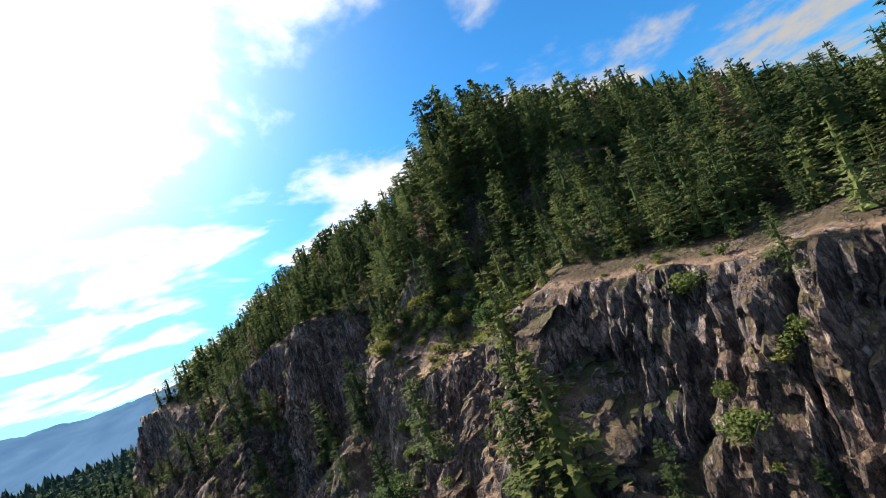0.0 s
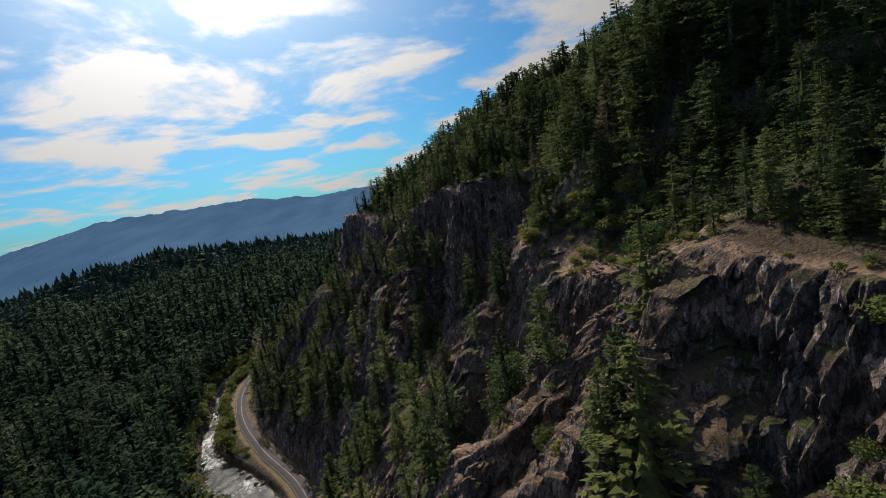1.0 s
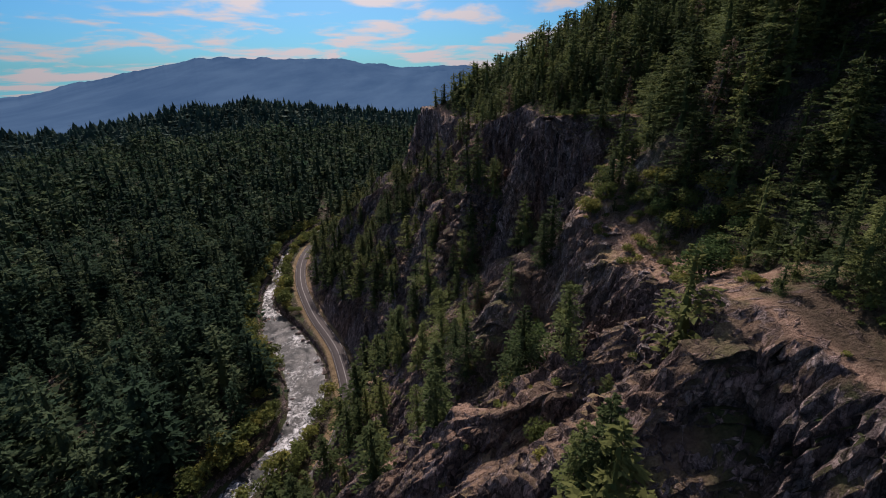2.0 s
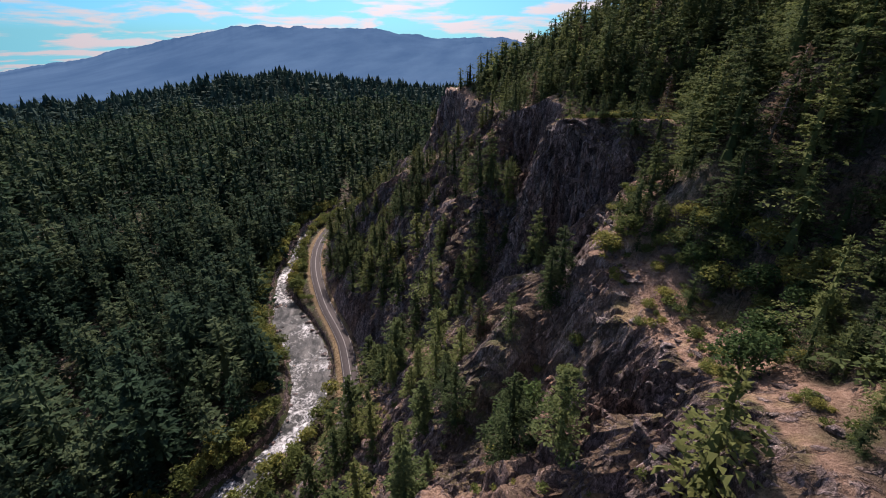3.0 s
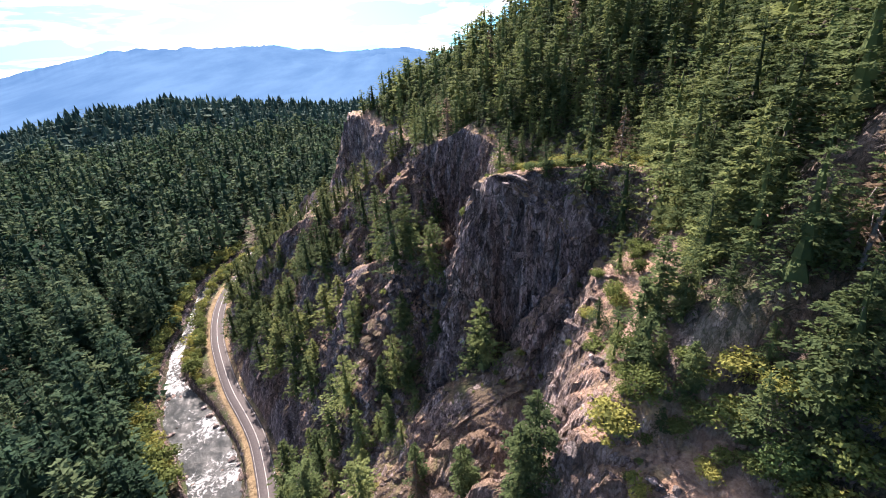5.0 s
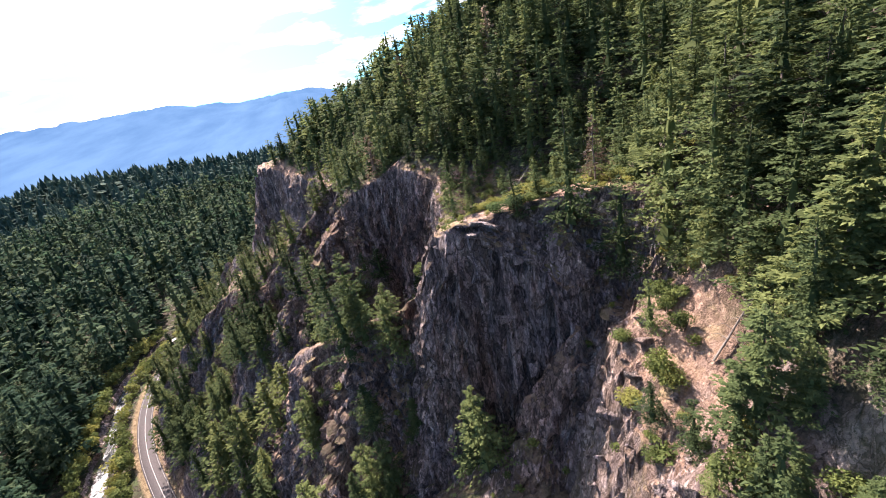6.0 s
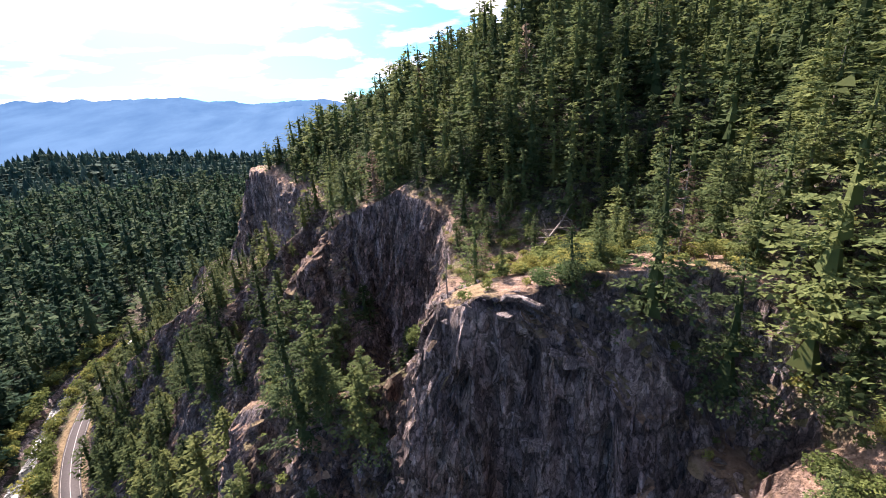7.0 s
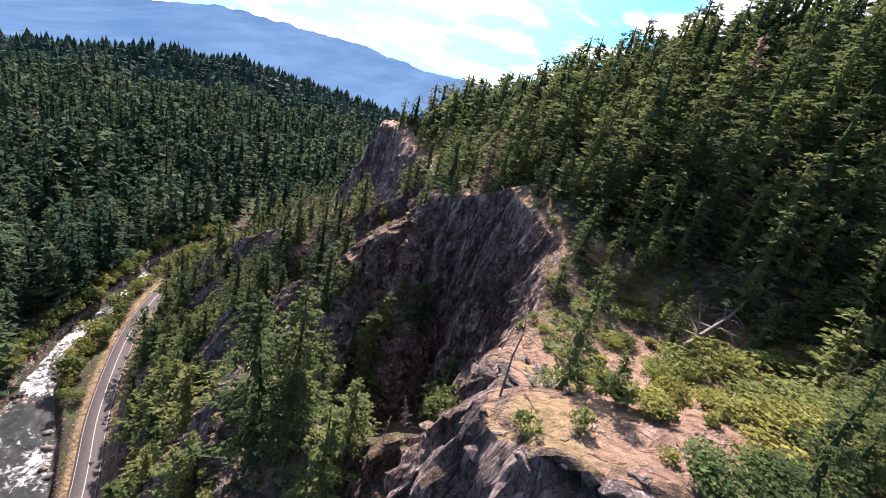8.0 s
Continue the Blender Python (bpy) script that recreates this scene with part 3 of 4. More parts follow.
# ---- road ----
def ribbon(name, xs, ys, w0, w1, z, mat):
    tx, ty = np.gradient(xs), np.gradient(ys)
    n = np.hypot(tx, ty)
    ox, oy = ty / n, -tx / n
    a = np.stack([xs + ox * w0, ys + oy * w0, z + 0 * xs], -1)
    b = np.stack([xs + ox * w1, ys + oy * w1, z + 0 * xs], -1)
    k = len(xs)
    low = np.array([[0, 0, -0.12]])
    v = np.concatenate([a, b, a + low, b + low])
    j = np.arange(k - 1)
    q = np.concatenate([np.stack([j, k + j, k + j + 1, j + 1], -1), np.stack([2 * k + j, j, j + 1, 2 * k + j + 1], -1), np.stack([k + j, 3 * k + j, 3 * k + j + 1, k + j + 1], -1)])
    return mesh_of(name, v, q, mat, True)


ry_ = np.arange(-100, 420, 2.0)
rx_ = road_x(ry_)
road = new("road", ribbon("road", rx_, ry_, -3.9, 3.9, 4.05, ASPHALT))
tagged(road, "grey two-lane asphalt road curving beside the river", "road", kind="structure")
part("edge_line", ribbon("edge_line", rx_, ry_, -3.33, -3.2, 4.07, PAINT), road, "white painted edge line")
part("edge_line", ribbon("edge_line", rx_, ry_, 3.2, 3.33, 4.07, PAINT), road, "white painted edge line")
part("centre_line", ribbon("centre_line", rx_, ry_, -0.13, 0.13, 4.07, PAINT), road, "pale painted centre line")

# ---- river ----
vy = np.arange(-100, 520, 1.0)
rows_, cols_ = len(vy), 17
W = np.linspace(-0.5, 0.5, cols_)
RX = river_x(vy)[:, None] + W[None] * (river_w(vy)[:, None] + 4)
RY = vy[:, None] + 0 * RX
RZ = 0.1 + 0.35 * fbm(RX / 2.2, RY / 2.8, 3, 81) + 0.25 * fbm(RX / 8, RY / 8, 2, 83)
i = np.arange(rows_ * cols_).reshape(rows_, cols_)
river = new("water", mesh_of("water", np.stack([RX, RY, RZ], -1).reshape(-1, 3), np.stack([i[:-1, :-1], i[:-1, 1:], i[1:, 1:], i[1:, :-1]], -1).reshape(-1, 4), WATER, True))
tagged(river, "dark river broken by white rapids", "river", kind="structure")

# ---- mountains on the horizon ----
SKYLINE = [(-75, -1), (-60, -2), (-49, -1.6), (-44, -0.9), (-40, 0.0), (-36, 0.8), (-32.5, 1.5), (-29, 2.2), (-24, 2.25), (-19, 2.1), (-14.5, 2.15), (-11.5, 1.7), (-9, 1.4), (-5.5, 1.0), (-2.5, 1.1), (0.5, 1.0), (2.5, 0.7), (4.8, -0.1), (8, -1), (16, -0.5), (30, 1.5), (60, 3)]
FOOTHILLS = [(-75, -4.5), (-50, -3.8), (-40, -2.9), (-30, -2.6), (-22, -2.4), (-14, -1.6), (-9, -0.6), (-5, 0.1), (-2, 0.6), (1, 0.5), (3, 0.0), (5, -0.8), (9, -1.6), (20, -1), (60, 0)]


def mountain_range(name, skyline, dist, seed, label):
    az = np.arange(-75, 60, 0.12)
    el = np.interp(az, [a for a, _ in skyline], [b for _, b in skyline])
    top = 148 + dist * np.tan(np.radians(el))
    crest = dist * 0.006 * fbm(az / 2.2, 0 * az, 5, seed, 0.6)
    rows = np.linspace(0, 1, 26)
    R = dist - 0.5 * dist * (1 - rows[:, None]) + 0 * az
    A = np.radians(az)[None] + 0 * R
    Hh = -20 + (top[None] + 20) * rows[:, None] ** 1.2
    Hh += crest[None] * rows[:, None] ** 6
    Hh += 2 * np.sin(rows * math.pi)[:, None] * fbm(A * 8, R / 800, 4, seed + 5)
    v = np.stack([np.sin(A) * R, np.cos(A) * R, Hh], -1).reshape(-1, 3)
    n = len(az)
    i = np.arange(26 * n).reshape(26, n)
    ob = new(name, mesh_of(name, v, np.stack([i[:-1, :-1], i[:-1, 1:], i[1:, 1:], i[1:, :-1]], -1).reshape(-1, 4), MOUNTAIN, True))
    return tagged(ob, label, "mountain", kind="structure")


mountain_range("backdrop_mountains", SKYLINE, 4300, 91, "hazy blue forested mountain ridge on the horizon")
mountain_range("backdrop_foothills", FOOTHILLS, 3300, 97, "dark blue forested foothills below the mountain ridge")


# ---- trees ----
def conifer(seed, height, spread, whorls, per, segs, droop=0.16, gaps=0.14, bare=0.1, power=0.66, wide=0.24, core=0.5):
    """Crown of a fir: whorls of drooping boughs, each bough a spine with pointed sprays on both sides."""
    r = random.Random(seed)
    v, f = [], []
    lean = (r.uniform(-0.03, 0.03), r.uniform(-0.03, 0.03))
    bend, heavy = r.uniform(0, 6.283), r.uniform(0, 6.283)
    for w in range(whorls):
        q = max((w + r.uniform(-0.4, 0.4)) / whorls, 0)
        z = height * (bare + (0.985 - bare) * q)
        width = 1 + 0.3 * math.sin(7.3 * q + bend) + 0.2 * math.sin(17 * q + 2 * bend)
        length = width * spread * (1 - q) ** power * (0.7 if q < 0.1 else 1) * r.uniform(0.65, 1.25) + 0.026 * height
        turn = r.uniform(0, 6.283)
        for b in range(per):
            if r.random() < gaps:
                continue
            a = turn + 6.283 * b / per + r.uniform(-0.4, 0.4)
            ln = length * r.uniform(0.55, 1.25) * (1 + 0.28 * math.sin(a + heavy + 4 * q))
            ca, sa = math.cos(a), math.sin(a)
            lift = 0.12 + 0.35 * q
            drop = droop + r.uniform(0.0, 0.3)
            zb = z + r.uniform(-0.6, 0.6) * height / whorls

            def spine(s):
                return (ca * ln * s + lean[0] * zb, sa * ln * s + lean[1] * zb, zb + ln * (lift * s - drop * s * s * 1.2))
            for k in range(segs):
                s0, s1 = k / segs, (k + 1.3) / segs
                p, e = spine(s0), spine(min(s1, 1.1))
                half = ln * (wide * (1.15 - 0.85 * s0) + 0.03) * r.uniform(0.7, 1.3)
                for side in (-1, 1):
                    m = spine(min((s0 + s1) / 2 + 0.9 / segs, 1.15))
                    tip = (m[0] - sa * side * half, m[1] + ca * side * half, m[2] - half * r.uniform(0.0, 0.45))
                    j = len(v)
                    v += [p, tip, e]
                    f.append((j, j + 1, j + 2))
    tiers = max(3, whorls // 3)
    for k in range(tiers):
        q = k / tiers
        rad = core * spread * (1 - q) ** power * r.uniform(0.6, 1.05)
        z0 = height * (bare + 0.02 + (0.9 - bare) * q)
        z1 = z0 + height * 1.7 * (0.95 - bare) / tiers
        a0 = r.uniform(0, 6.283)
        ring = [(a0 + 6.283 * (m + r.uniform(-0.3, 0.3)) / 6, rad * r.uniform(0.6, 1.25), z0 - r.uniform(0, 0.25) * height / tiers) for m in range(6)]
        for m in range(6):
            (a1, r1, h1), (a2, r2, h2) = ring[m], ring[(m + 1) % 6]
            j = len(v)
            v += [(r1 * math.cos(a1), r1 * math.sin(a1), h1), (r2 * math.cos(a2) * 0.8, r2 * math.sin(a2) * 0.8, h2 + 0.3 * height / tiers), (0, 0, min(z1, height))]
            f.append((j, j + 1, j + 2))
    j = len(v)
    w = 0.012 * height
    v += [(0, 0, height * 1.02), (w, 0, height * 0.93), (-w / 2, w * 0.87, height * 0.93), (-w / 2, -w * 0.87, height * 0.93)]
    f += [(j, j + 1, j + 2), (j, j + 2, j + 3), (j, j + 3, j + 1)]
    return np.array(v), np.array(f)


def fir_crown(seed, spread, whorls, per, tufts, size, gaps=0.15, bare=0.06, power=0.7, core=0.42):
    """Crown of a fir of unit height: uneven whorls of boughs, each a flat fan of small needle tufts."""
    r = np.random.RandomState(seed)
    bend, heavy = r.uniform(0, 6.283, 2)
    q = np.clip((np.repeat(np.arange(whorls), per) + r.uniform(-0.5, 0.5, whorls * per)) / whorls, 0, 0.985)
    q = q[r.uniform(0, 1, len(q)) > gaps]
    n = len(q)
    a = r.uniform(0, 6.283, n)
    ln = spread * (1 - q) ** power * (1 + 0.28 * np.sin(7.3 * q + bend) + 0.18 * np.sin(19 * q + 2 * bend)) * (1 + 0.2 * np.sin(a + heavy + 4 * q)) * r.uniform(0.6, 1.2, n) + 0.022
    lift, drop = 0.08 + 0.45 * q**2, r.uniform(0.02, 0.28, n)
    zb = bare + (0.985 - bare) * q
    col = [v[:, None] for v in (a, ln, lift, drop, zb)]
    a, ln, lift, drop, zb = col
    s = r.uniform(0.06, 1.0, (n, tufts)) ** 0.7
    side = r.uniform(-1, 1, (n, tufts)) * (0.34 * (1.08 - s) + 0.05)
    p = np.stack([np.cos(a) * ln * s - np.sin(a) * ln * side, np.sin(a) * ln * s + np.cos(a) * ln * side, zb + ln * (lift * s - 1.2 * drop * s * s) - 0.3 * np.abs(side) * ln + size * r.normal(0, 0.15, (n, tufts))], -1)
    way = a + np.sign(side) * r.uniform(0.0, 1.0, (n, tufts))
    long = (size * r.uniform(0.6, 1.5, (n, tufts)) * (0.55 + 0.45 * np.minimum(ln / spread, 1.2)))[..., None]
    out = np.stack([np.cos(way), np.sin(way), r.uniform(-0.45, 0.25, (n, tufts))], -1) * long
    across = np.stack([-np.sin(way), np.cos(way), r.normal(0, 0.55, (n, tufts))], -1) * long * 0.36
    v = np.stack([p - across, p + across, p + out], 2).reshape(-1, 3)
    k = max(5, whorls // 3) if core > 0.05 else 0
    for i in range(k):
        u = i / k
        rad = core * spread * (1 - u) ** power
        t = r.uniform(0, 6.283)
        ring = [np.array([rad * r.uniform(0.5, 1.2) * math.cos(t + 1.257 * m), rad * r.uniform(0.5, 1.2) * math.sin(t + 1.257 * m), bare + (0.93 - bare) * u - r.uniform(0, 0.03)]) for m in range(5)]
        top = np.array([0, 0, min(bare + (0.95 - bare) * u + 1.15 / k, 0.99)])
        v = np.concatenate([v] + [np.stack([ring[m], ring[(m + 1) % 5], top]) for m in range(5)])
    v = np.concatenate([v, np.array([(0.008, 0, 0.94), (-0.006, 0.006, 0.94), (0, 0, 1.015), (0, -0.008, 0.94), (0, 0.008, 0.95), (0, 0, 1.01)])])
    return v, np.arange(len(v)).reshape(-1, 3)


def shrub(seed, leaves, size, lumps=7, flat=0.8, top=1.0):
    """A leafy crown of unit height: small leaf sprays spread over uneven lumps."""
    r = np.random.RandomState(seed)
    c = r.normal(0, 1, (lumps, 3))
    c /= np.linalg.norm(c, axis=1)[:, None]
    c *= r.uniform(0.1, 0.3, (lumps, 1))
    c[:, 2] = c[:, 2] * 0.8 + 0.5 * top
    rad = r.uniform(0.15, 0.28, lumps)
    pick = r.randint(0, lumps, leaves)
    n = r.normal(0, 1, (leaves, 3))
    n /= np.linalg.norm(n, axis=1)[:, None]
    p = c[pick] + n * (rad[pick] * r.uniform(0.7, 1.08, leaves))[:, None]
    p[:, :2] *= flat / 0.5 * 0.6
    a = r.normal(0, 1, (leaves, 3))
    b = np.cross(a, n + 0.6 * r.normal(0, 1, (leaves, 3)))
    a, b = (q / np.linalg.norm(q, axis=1)[:, None] * size * r.uniform(0.6, 1.3, (leaves, 1)) for q in (a, b))
    v = np.stack([p - a * 0.5, p + b, p + a * 0.7 - 0.2 * b], 1).reshape(-1, 3)
    v[:, 2] = np.maximum(v[:, 2], 0.02)
    return v, np.arange(3 * leaves).reshape(-1, 3)


def tube(points, radii, sides=6):
    """A tapered tube along points."""
    v, f = [], []
    for k, (p, rad) in enumerate(zip(points, radii)):
        q = Vector(points[min(k + 1, len(points) - 1)]) - Vector(points[max(k - 1, 0)])
        side = q.orthogonal().normalized()
        other = q.cross(side).normalized()
        for m in range(sides):
            a = 6.283 * m / sides
            v.append(tuple(Vector(p) + rad * (math.cos(a) * side + math.sin(a) * other)))
    for k in range(len(points) - 1):
        for m in range(sides):
            a, b = k * sides + m, k * sides + (m + 1) % sides
            f += [(a, b, b + sides), (a, b + sides, a + sides)]
    n = len(v)
    for base in (0, (len(points) - 1) * sides):
        v.append(tuple(points[0] if base == 0 else points[-1]))
        f += [(n, base + m, base + (m + 1) % sides) for m in range(sides)]
        n += 1
    return np.array(v), np.array(f)


def trunk_of(height, radius, seed=0, lean=0.004):
    r = random.Random(seed)
    pts = [(r.uniform(-1, 1) * lean * height * s, r.uniform(-1, 1) * lean * height * s, -1.5 * (s == 0) + height * 0.97 * s) for s in (0, 0.08, 0.3, 0.55, 0.8, 1)]
    return tube(pts, [radius * 1.35, radius, radius * 0.8, radius * 0.55, radius * 0.28, radius * 0.06], 7)


def scatter(x0, x1, y0, y1, space, seed):
    g = np.random.RandomState(seed)
    ax, ay = np.meshgrid(np.arange(x0, x1, space), np.arange(y0, y1, space))
    return (ax + g.uniform(-0.48, 0.48, ax.shape) * space).ravel(), (ay + g.uniform(-0.48, 0.48, ay.shape) * space).ravel(), g


def joined(name, kinds, x, y, z, h, g, mat, label, category, slim=(0.8, 1.2)):
    """One object of many plants: each a turned and scaled copy of a kind of unit height."""
    pick = g.randint(0, len(kinds), len(x))
    V, F, C = [], [], []
    base = 0
    for n, (kv, kf) in enumerate(kinds):
        s = np.nonzero(pick == n)[0]
        if not len(s):
            continue
        a = g.uniform(0, 6.283, len(s))
        wide = h[s] * g.uniform(*slim, len(s))
        ca, sa = np.cos(a)[:, None], np.sin(a)[:, None]
        px = x[s][:, None] + (kv[None, :, 0] * ca - kv[None, :, 1] * sa) * wide[:, None]
        py = y[s][:, None] + (kv[None, :, 0] * sa + kv[None, :, 1] * ca) * wide[:, None]
        pz = z[s][:, None] + kv[None, :, 2] * h[s][:, None]
        V.append(np.stack([px, py, pz], -1).reshape(-1, 3))
        F.append((kf[None] + (np.arange(len(s)) * len(kv))[:, None, None] + base).reshape(-1, 3))
        C.append(np.repeat(g.uniform(0, 1, len(s)), len(kv)))
        base += len(s) * len(kv)
    ob = new(name, mesh_of(name, np.concatenate(V), np.concatenate(F), mat, False, {"tint": np.concatenate(C)}))
    return tagged(ob, label, category, kind="stuff")


def clear_of_path(x, y, z, r):
    """Plants stand clear of the flight."""
    ok = np.ones(len(x), bool)
    for (t0, a), (t1, b) in zip(PATH, PATH[1:]):
        for s in (0, 0.25, 0.5, 0.75, 1.0):
            p = a.translation.lerp(b.translation, s)
            ok &= ~((np.hypot(x - p.x, y - p.y) < r) & (z > p.z - 12))
    return ok


FAR = [conifer(s, 1.0, 0.20 + 0.03 * (s % 3), 5, 3, 1, wide=0.45, gaps=0.1, core=0.95) for s in range(200, 205)]
MID = [fir_crown(s, 0.19 + 0.03 * (s % 3), 11, 5, 4, 0.08, core=0.4) for s in range(100, 106)]
VALLEY = [fir_crown(s, 0.16 + 0.03 * (s % 3), 13, 5, 6, 0.058, core=0.3) for s in range(120, 126)]
BEYOND = [fir_crown(s, 0.17 + 0.03 * (s % 3), 7, 4, 2, 0.12, 0.1, core=0.5) for s in range(140, 146)]
HIGH = [fir_crown(s, 0.19 + 0.035 * (s % 3), 19, 6, 7, 0.042, 0.10, 0.05, 0.78 + 0.1 * (s % 3), 0.36) for s in range(400, 408)]

# single trees: eight firs with trunk and crown, copied
FIRS = []
for n in range(8):
    crown_v, crown_f = fir_crown(300 + n, (0.17, 0.21, 0.25, 0.29)[n % 4], (27, 24, 21, 19)[n % 4], 6, 34, 0.0225, (0.12, 0.28)[n // 4], (0.04, 0.12)[n // 4], (0.75, 0.92)[n % 2], 0.24)
    fir = new("fir_tree")
    part("trunk", mesh_of("trunk", *trunk_of(1.0, 0.016, n), BARK, True), fir, "grey-brown bark")
    part("crown", mesh_of("crown", crown_v, crown_f, NEEDLES), fir)
    for child in fir.children:
        child.data.transform(Matrix.Scale(20.0, 4))
    tagged(fir, "green fir tree on the slope above the cliff", "tree", "firs of the canyon side")
    fir.location = (0, 0, 0)
    FIRS.append([fir, False])
fir_dice = random.Random(7)


def plant(x, y, z, height, label=""):
    """A fir of that height; the first of each shape is the one that was built."""
    entry = FIRS[fir_dice.randrange(8)]
    m = Matrix.LocRotScale((x, y, z), Euler((fir_dice.uniform(-0.04, 0.04), fir_dice.uniform(-0.04, 0.04), fir_dice.uniform(0, 6.283))), None)
    s = height / 20.0
    wide = s * fir_dice.uniform(1.0, 1.4)
    if entry[1]:
        ob = copy_thing(entry[0], m)
        ob.scale = (wide, wide, s)
    else:
        ob = entry[0]
        ob.matrix_basis = m @ Matrix.Diagonal((wide, wide, s, 1))
        entry[1] = True
    if label:
        ob["label"] = label
    return ob


# wooded hillside above the rim
x, y, g = scatter(-8, 310, -60, 470, 5.5, 1)
z, steep, t, d, k, off = ground_z(x, y)
over = d - bench_w(y)
chance = np.where(over > 3 * fbm(x / 11, y / 11, 2, 131), np.clip(1.0 - 0.0012 * d, 0.35, 0.93), np.where(d > 1, np.where(bench_w(y) > 12, 0.05, 0.2), 0))
keep = (g.uniform(0, 1, len(x)) < chance) & clear_of_path(x, y, z + 22, 10) & ~((x < 14) & (y > 345)) & ~((y > 62) & (y < 84) & (over < 2))
x, y, z, over = x[keep], y[keep], z[keep], over[keep]
h = (9.5 + 12.5 * g.uniform(0, 1, len(x)) ** 1.2) * np.clip(0.6 + over / 40, 0.45, 1.0)
h = h * (1 - 0.22 * step((62 - y) / 14))
near_score = np.hypot(x - 45, (y - 85) * 0.5)
order = np.argsort(near_score)
single = np.zeros(len(x), bool)
single[order[:125]] = True
for j in np.nonzero(single)[0]:
    plant(x[j], y[j], z[j] - 0.4, h[j])
dry = ~single & (g.uniform(0, 1, len(x)) < 0.03) & (x < 170)
joined("dry_firs", HIGH, x[dry], y[dry], z[dry] - 0.5, h[dry], g, BROWN_NEEDLES, "dying firs with brown needles among green ones", "trees", (0.8, 1.2))
close = (near_score < 95) & ~single & ~dry
rest = ~close & ~single & ~dry
joined("rim_forest", HIGH, x[close], y[close], z[close] - 0.5, h[close], g, NEEDLES, "green firs crowding the slope above the cliff", "forest", (1.1, 1.5))
joined("hillside_forest", MID, x[rest & (x < 200)], y[rest & (x < 200)], z[rest & (x < 200)] - 0.5, h[rest & (x < 200)], g, NEEDLES, "dense dark green fir forest on the hillside", "forest", (1.1, 1.5))
joined("ridge_forest", FAR, x[rest & (x >= 200)], y[rest & (x >= 200)], z[rest & (x >= 200)] - 0.5, h[rest & (x >= 200)], g, NEEDLES, "dense fir forest climbing to the ridge", "forest")

# thicket of young firs above the bare soil of the bench
x, y, g = scatter(20, 100, -20, 135, 3.3, 12)
z, steep, t, d, k, off = ground_z(x, y)
over = d - bench_w(y)
keep = (over > 1.0 + 3 * fbm(x / 9, y / 9, 2, 133)) & (over < 26) & ~((y > 60) & (y < 88) & (over < 10)) & (g.uniform(0, 1, len(x)) < 0.3) & clear_of_path(x, y, z + 9, 9)
x, y, z = x[keep], y[keep], z[keep]
joined("young_firs", HIGH, x, y, z - 0.3, g.uniform(3.5, 10.5, len(x)), g, NEEDLES, "thicket of young green firs above bare soil", "trees", (0.95, 1.35))

# trees on the broken cliff and at its foot
x, y, g = scatter(-130, 68, -40, 440, 5.8, 2)
z, steep, t, d, k, off = ground_z(x, y)
clump = 0.5 + 0.5 * fbm(x / 14, y / 14, 2, 151)
bare = (0.12 + 0.88 * step((y - 76) / 12)) * (1 - 0.75 * step((steep - 1.5) / 0.9)) * np.where(k < 24, 0.55 + 0.45 * np.maximum(step((y - 190) / 40), step((150 - y) / 15)), 1.0)
bare *= 1 - 0.9 * np.exp(-(((x - 38) / 16) ** 2 + ((y - 122) / 10) ** 2))
keep = (d < -2) & (k > 10) & (steep < 3.6) & (g.uniform(0, 1, len(x)) < bare * (0.05 + 1.2 * clump) * np.clip(0.6 + 0.4 * step((t - 0.5) / 0.4), 0, 0.95)) & clear_of_path(x, y, z + 15, 9)
x, y, z, t = x[keep], y[keep], z[keep], t[keep]
h = 6 + 12 * g.uniform(0, 1, len(x)) ** 1.2 + 4 * step((t - 0.6) / 0.3)
score = np.hypot((x - 20) * 1.3, (y - 110) * 0.6)
single = np.zeros(len(x), bool)
single[np.argsort(score)[:45]] = True
for j in np.nonzero(single)[0]:
    plant(x[j], y[j], z[j] - 0.6, h[j], "slender green fir rooted on a ledge of the cliff")
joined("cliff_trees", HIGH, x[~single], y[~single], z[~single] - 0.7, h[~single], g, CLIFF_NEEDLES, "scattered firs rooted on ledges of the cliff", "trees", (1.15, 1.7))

# valley forest across the river
for name, x0, x1, y0, y1, space, kinds, lo, hi, seed in (("valley_forest", -420, 0, -60, 480, 10.8, VALLEY, 0, 430, 3), ("middle_valley_forest", -1000, 300, -100, 1100, 12.6, BEYOND, 430, 1000, 4), ("far_valley_forest", -1500, 400, 100, 1550, 15.0, FAR, 1000, 1520, 5)):
    x, y, g = scatter(x0, x1, y0, y1, space, seed)
    z, steep, t, d, k, off = ground_z(x, y)
    r = np.hypot(x, y)
    az = np.degrees(np.arctan2(x, y + 60))
    keep = (r >= lo) & (r < hi) & (((off < -river_w(y) / 2 - 9) & (k < -14)) | (y > 470)) & (z < 110) & (az > -80) & (g.uniform(0, 1, len(x)) < 0.93)
    x, y, z = x[keep], y[keep], z[keep]
    h = (25 + 31 * g.uniform(0, 1, len(x)) ** 1.3) * (0.8 + 0.35 * fbm(x / 60, y / 60, 2, 141))
    # only the farthest stand wears the haze-tinted needles
    joined(name, kinds, x, y, z - 0.5, h, g, HAZED_NEEDLES if lo > 900 else DARK_NEEDLES, "unbroken dark green fir forest on the valley floor", "forest", (0.9, 1.3) if lo < 900 else (1.3, 1.8))

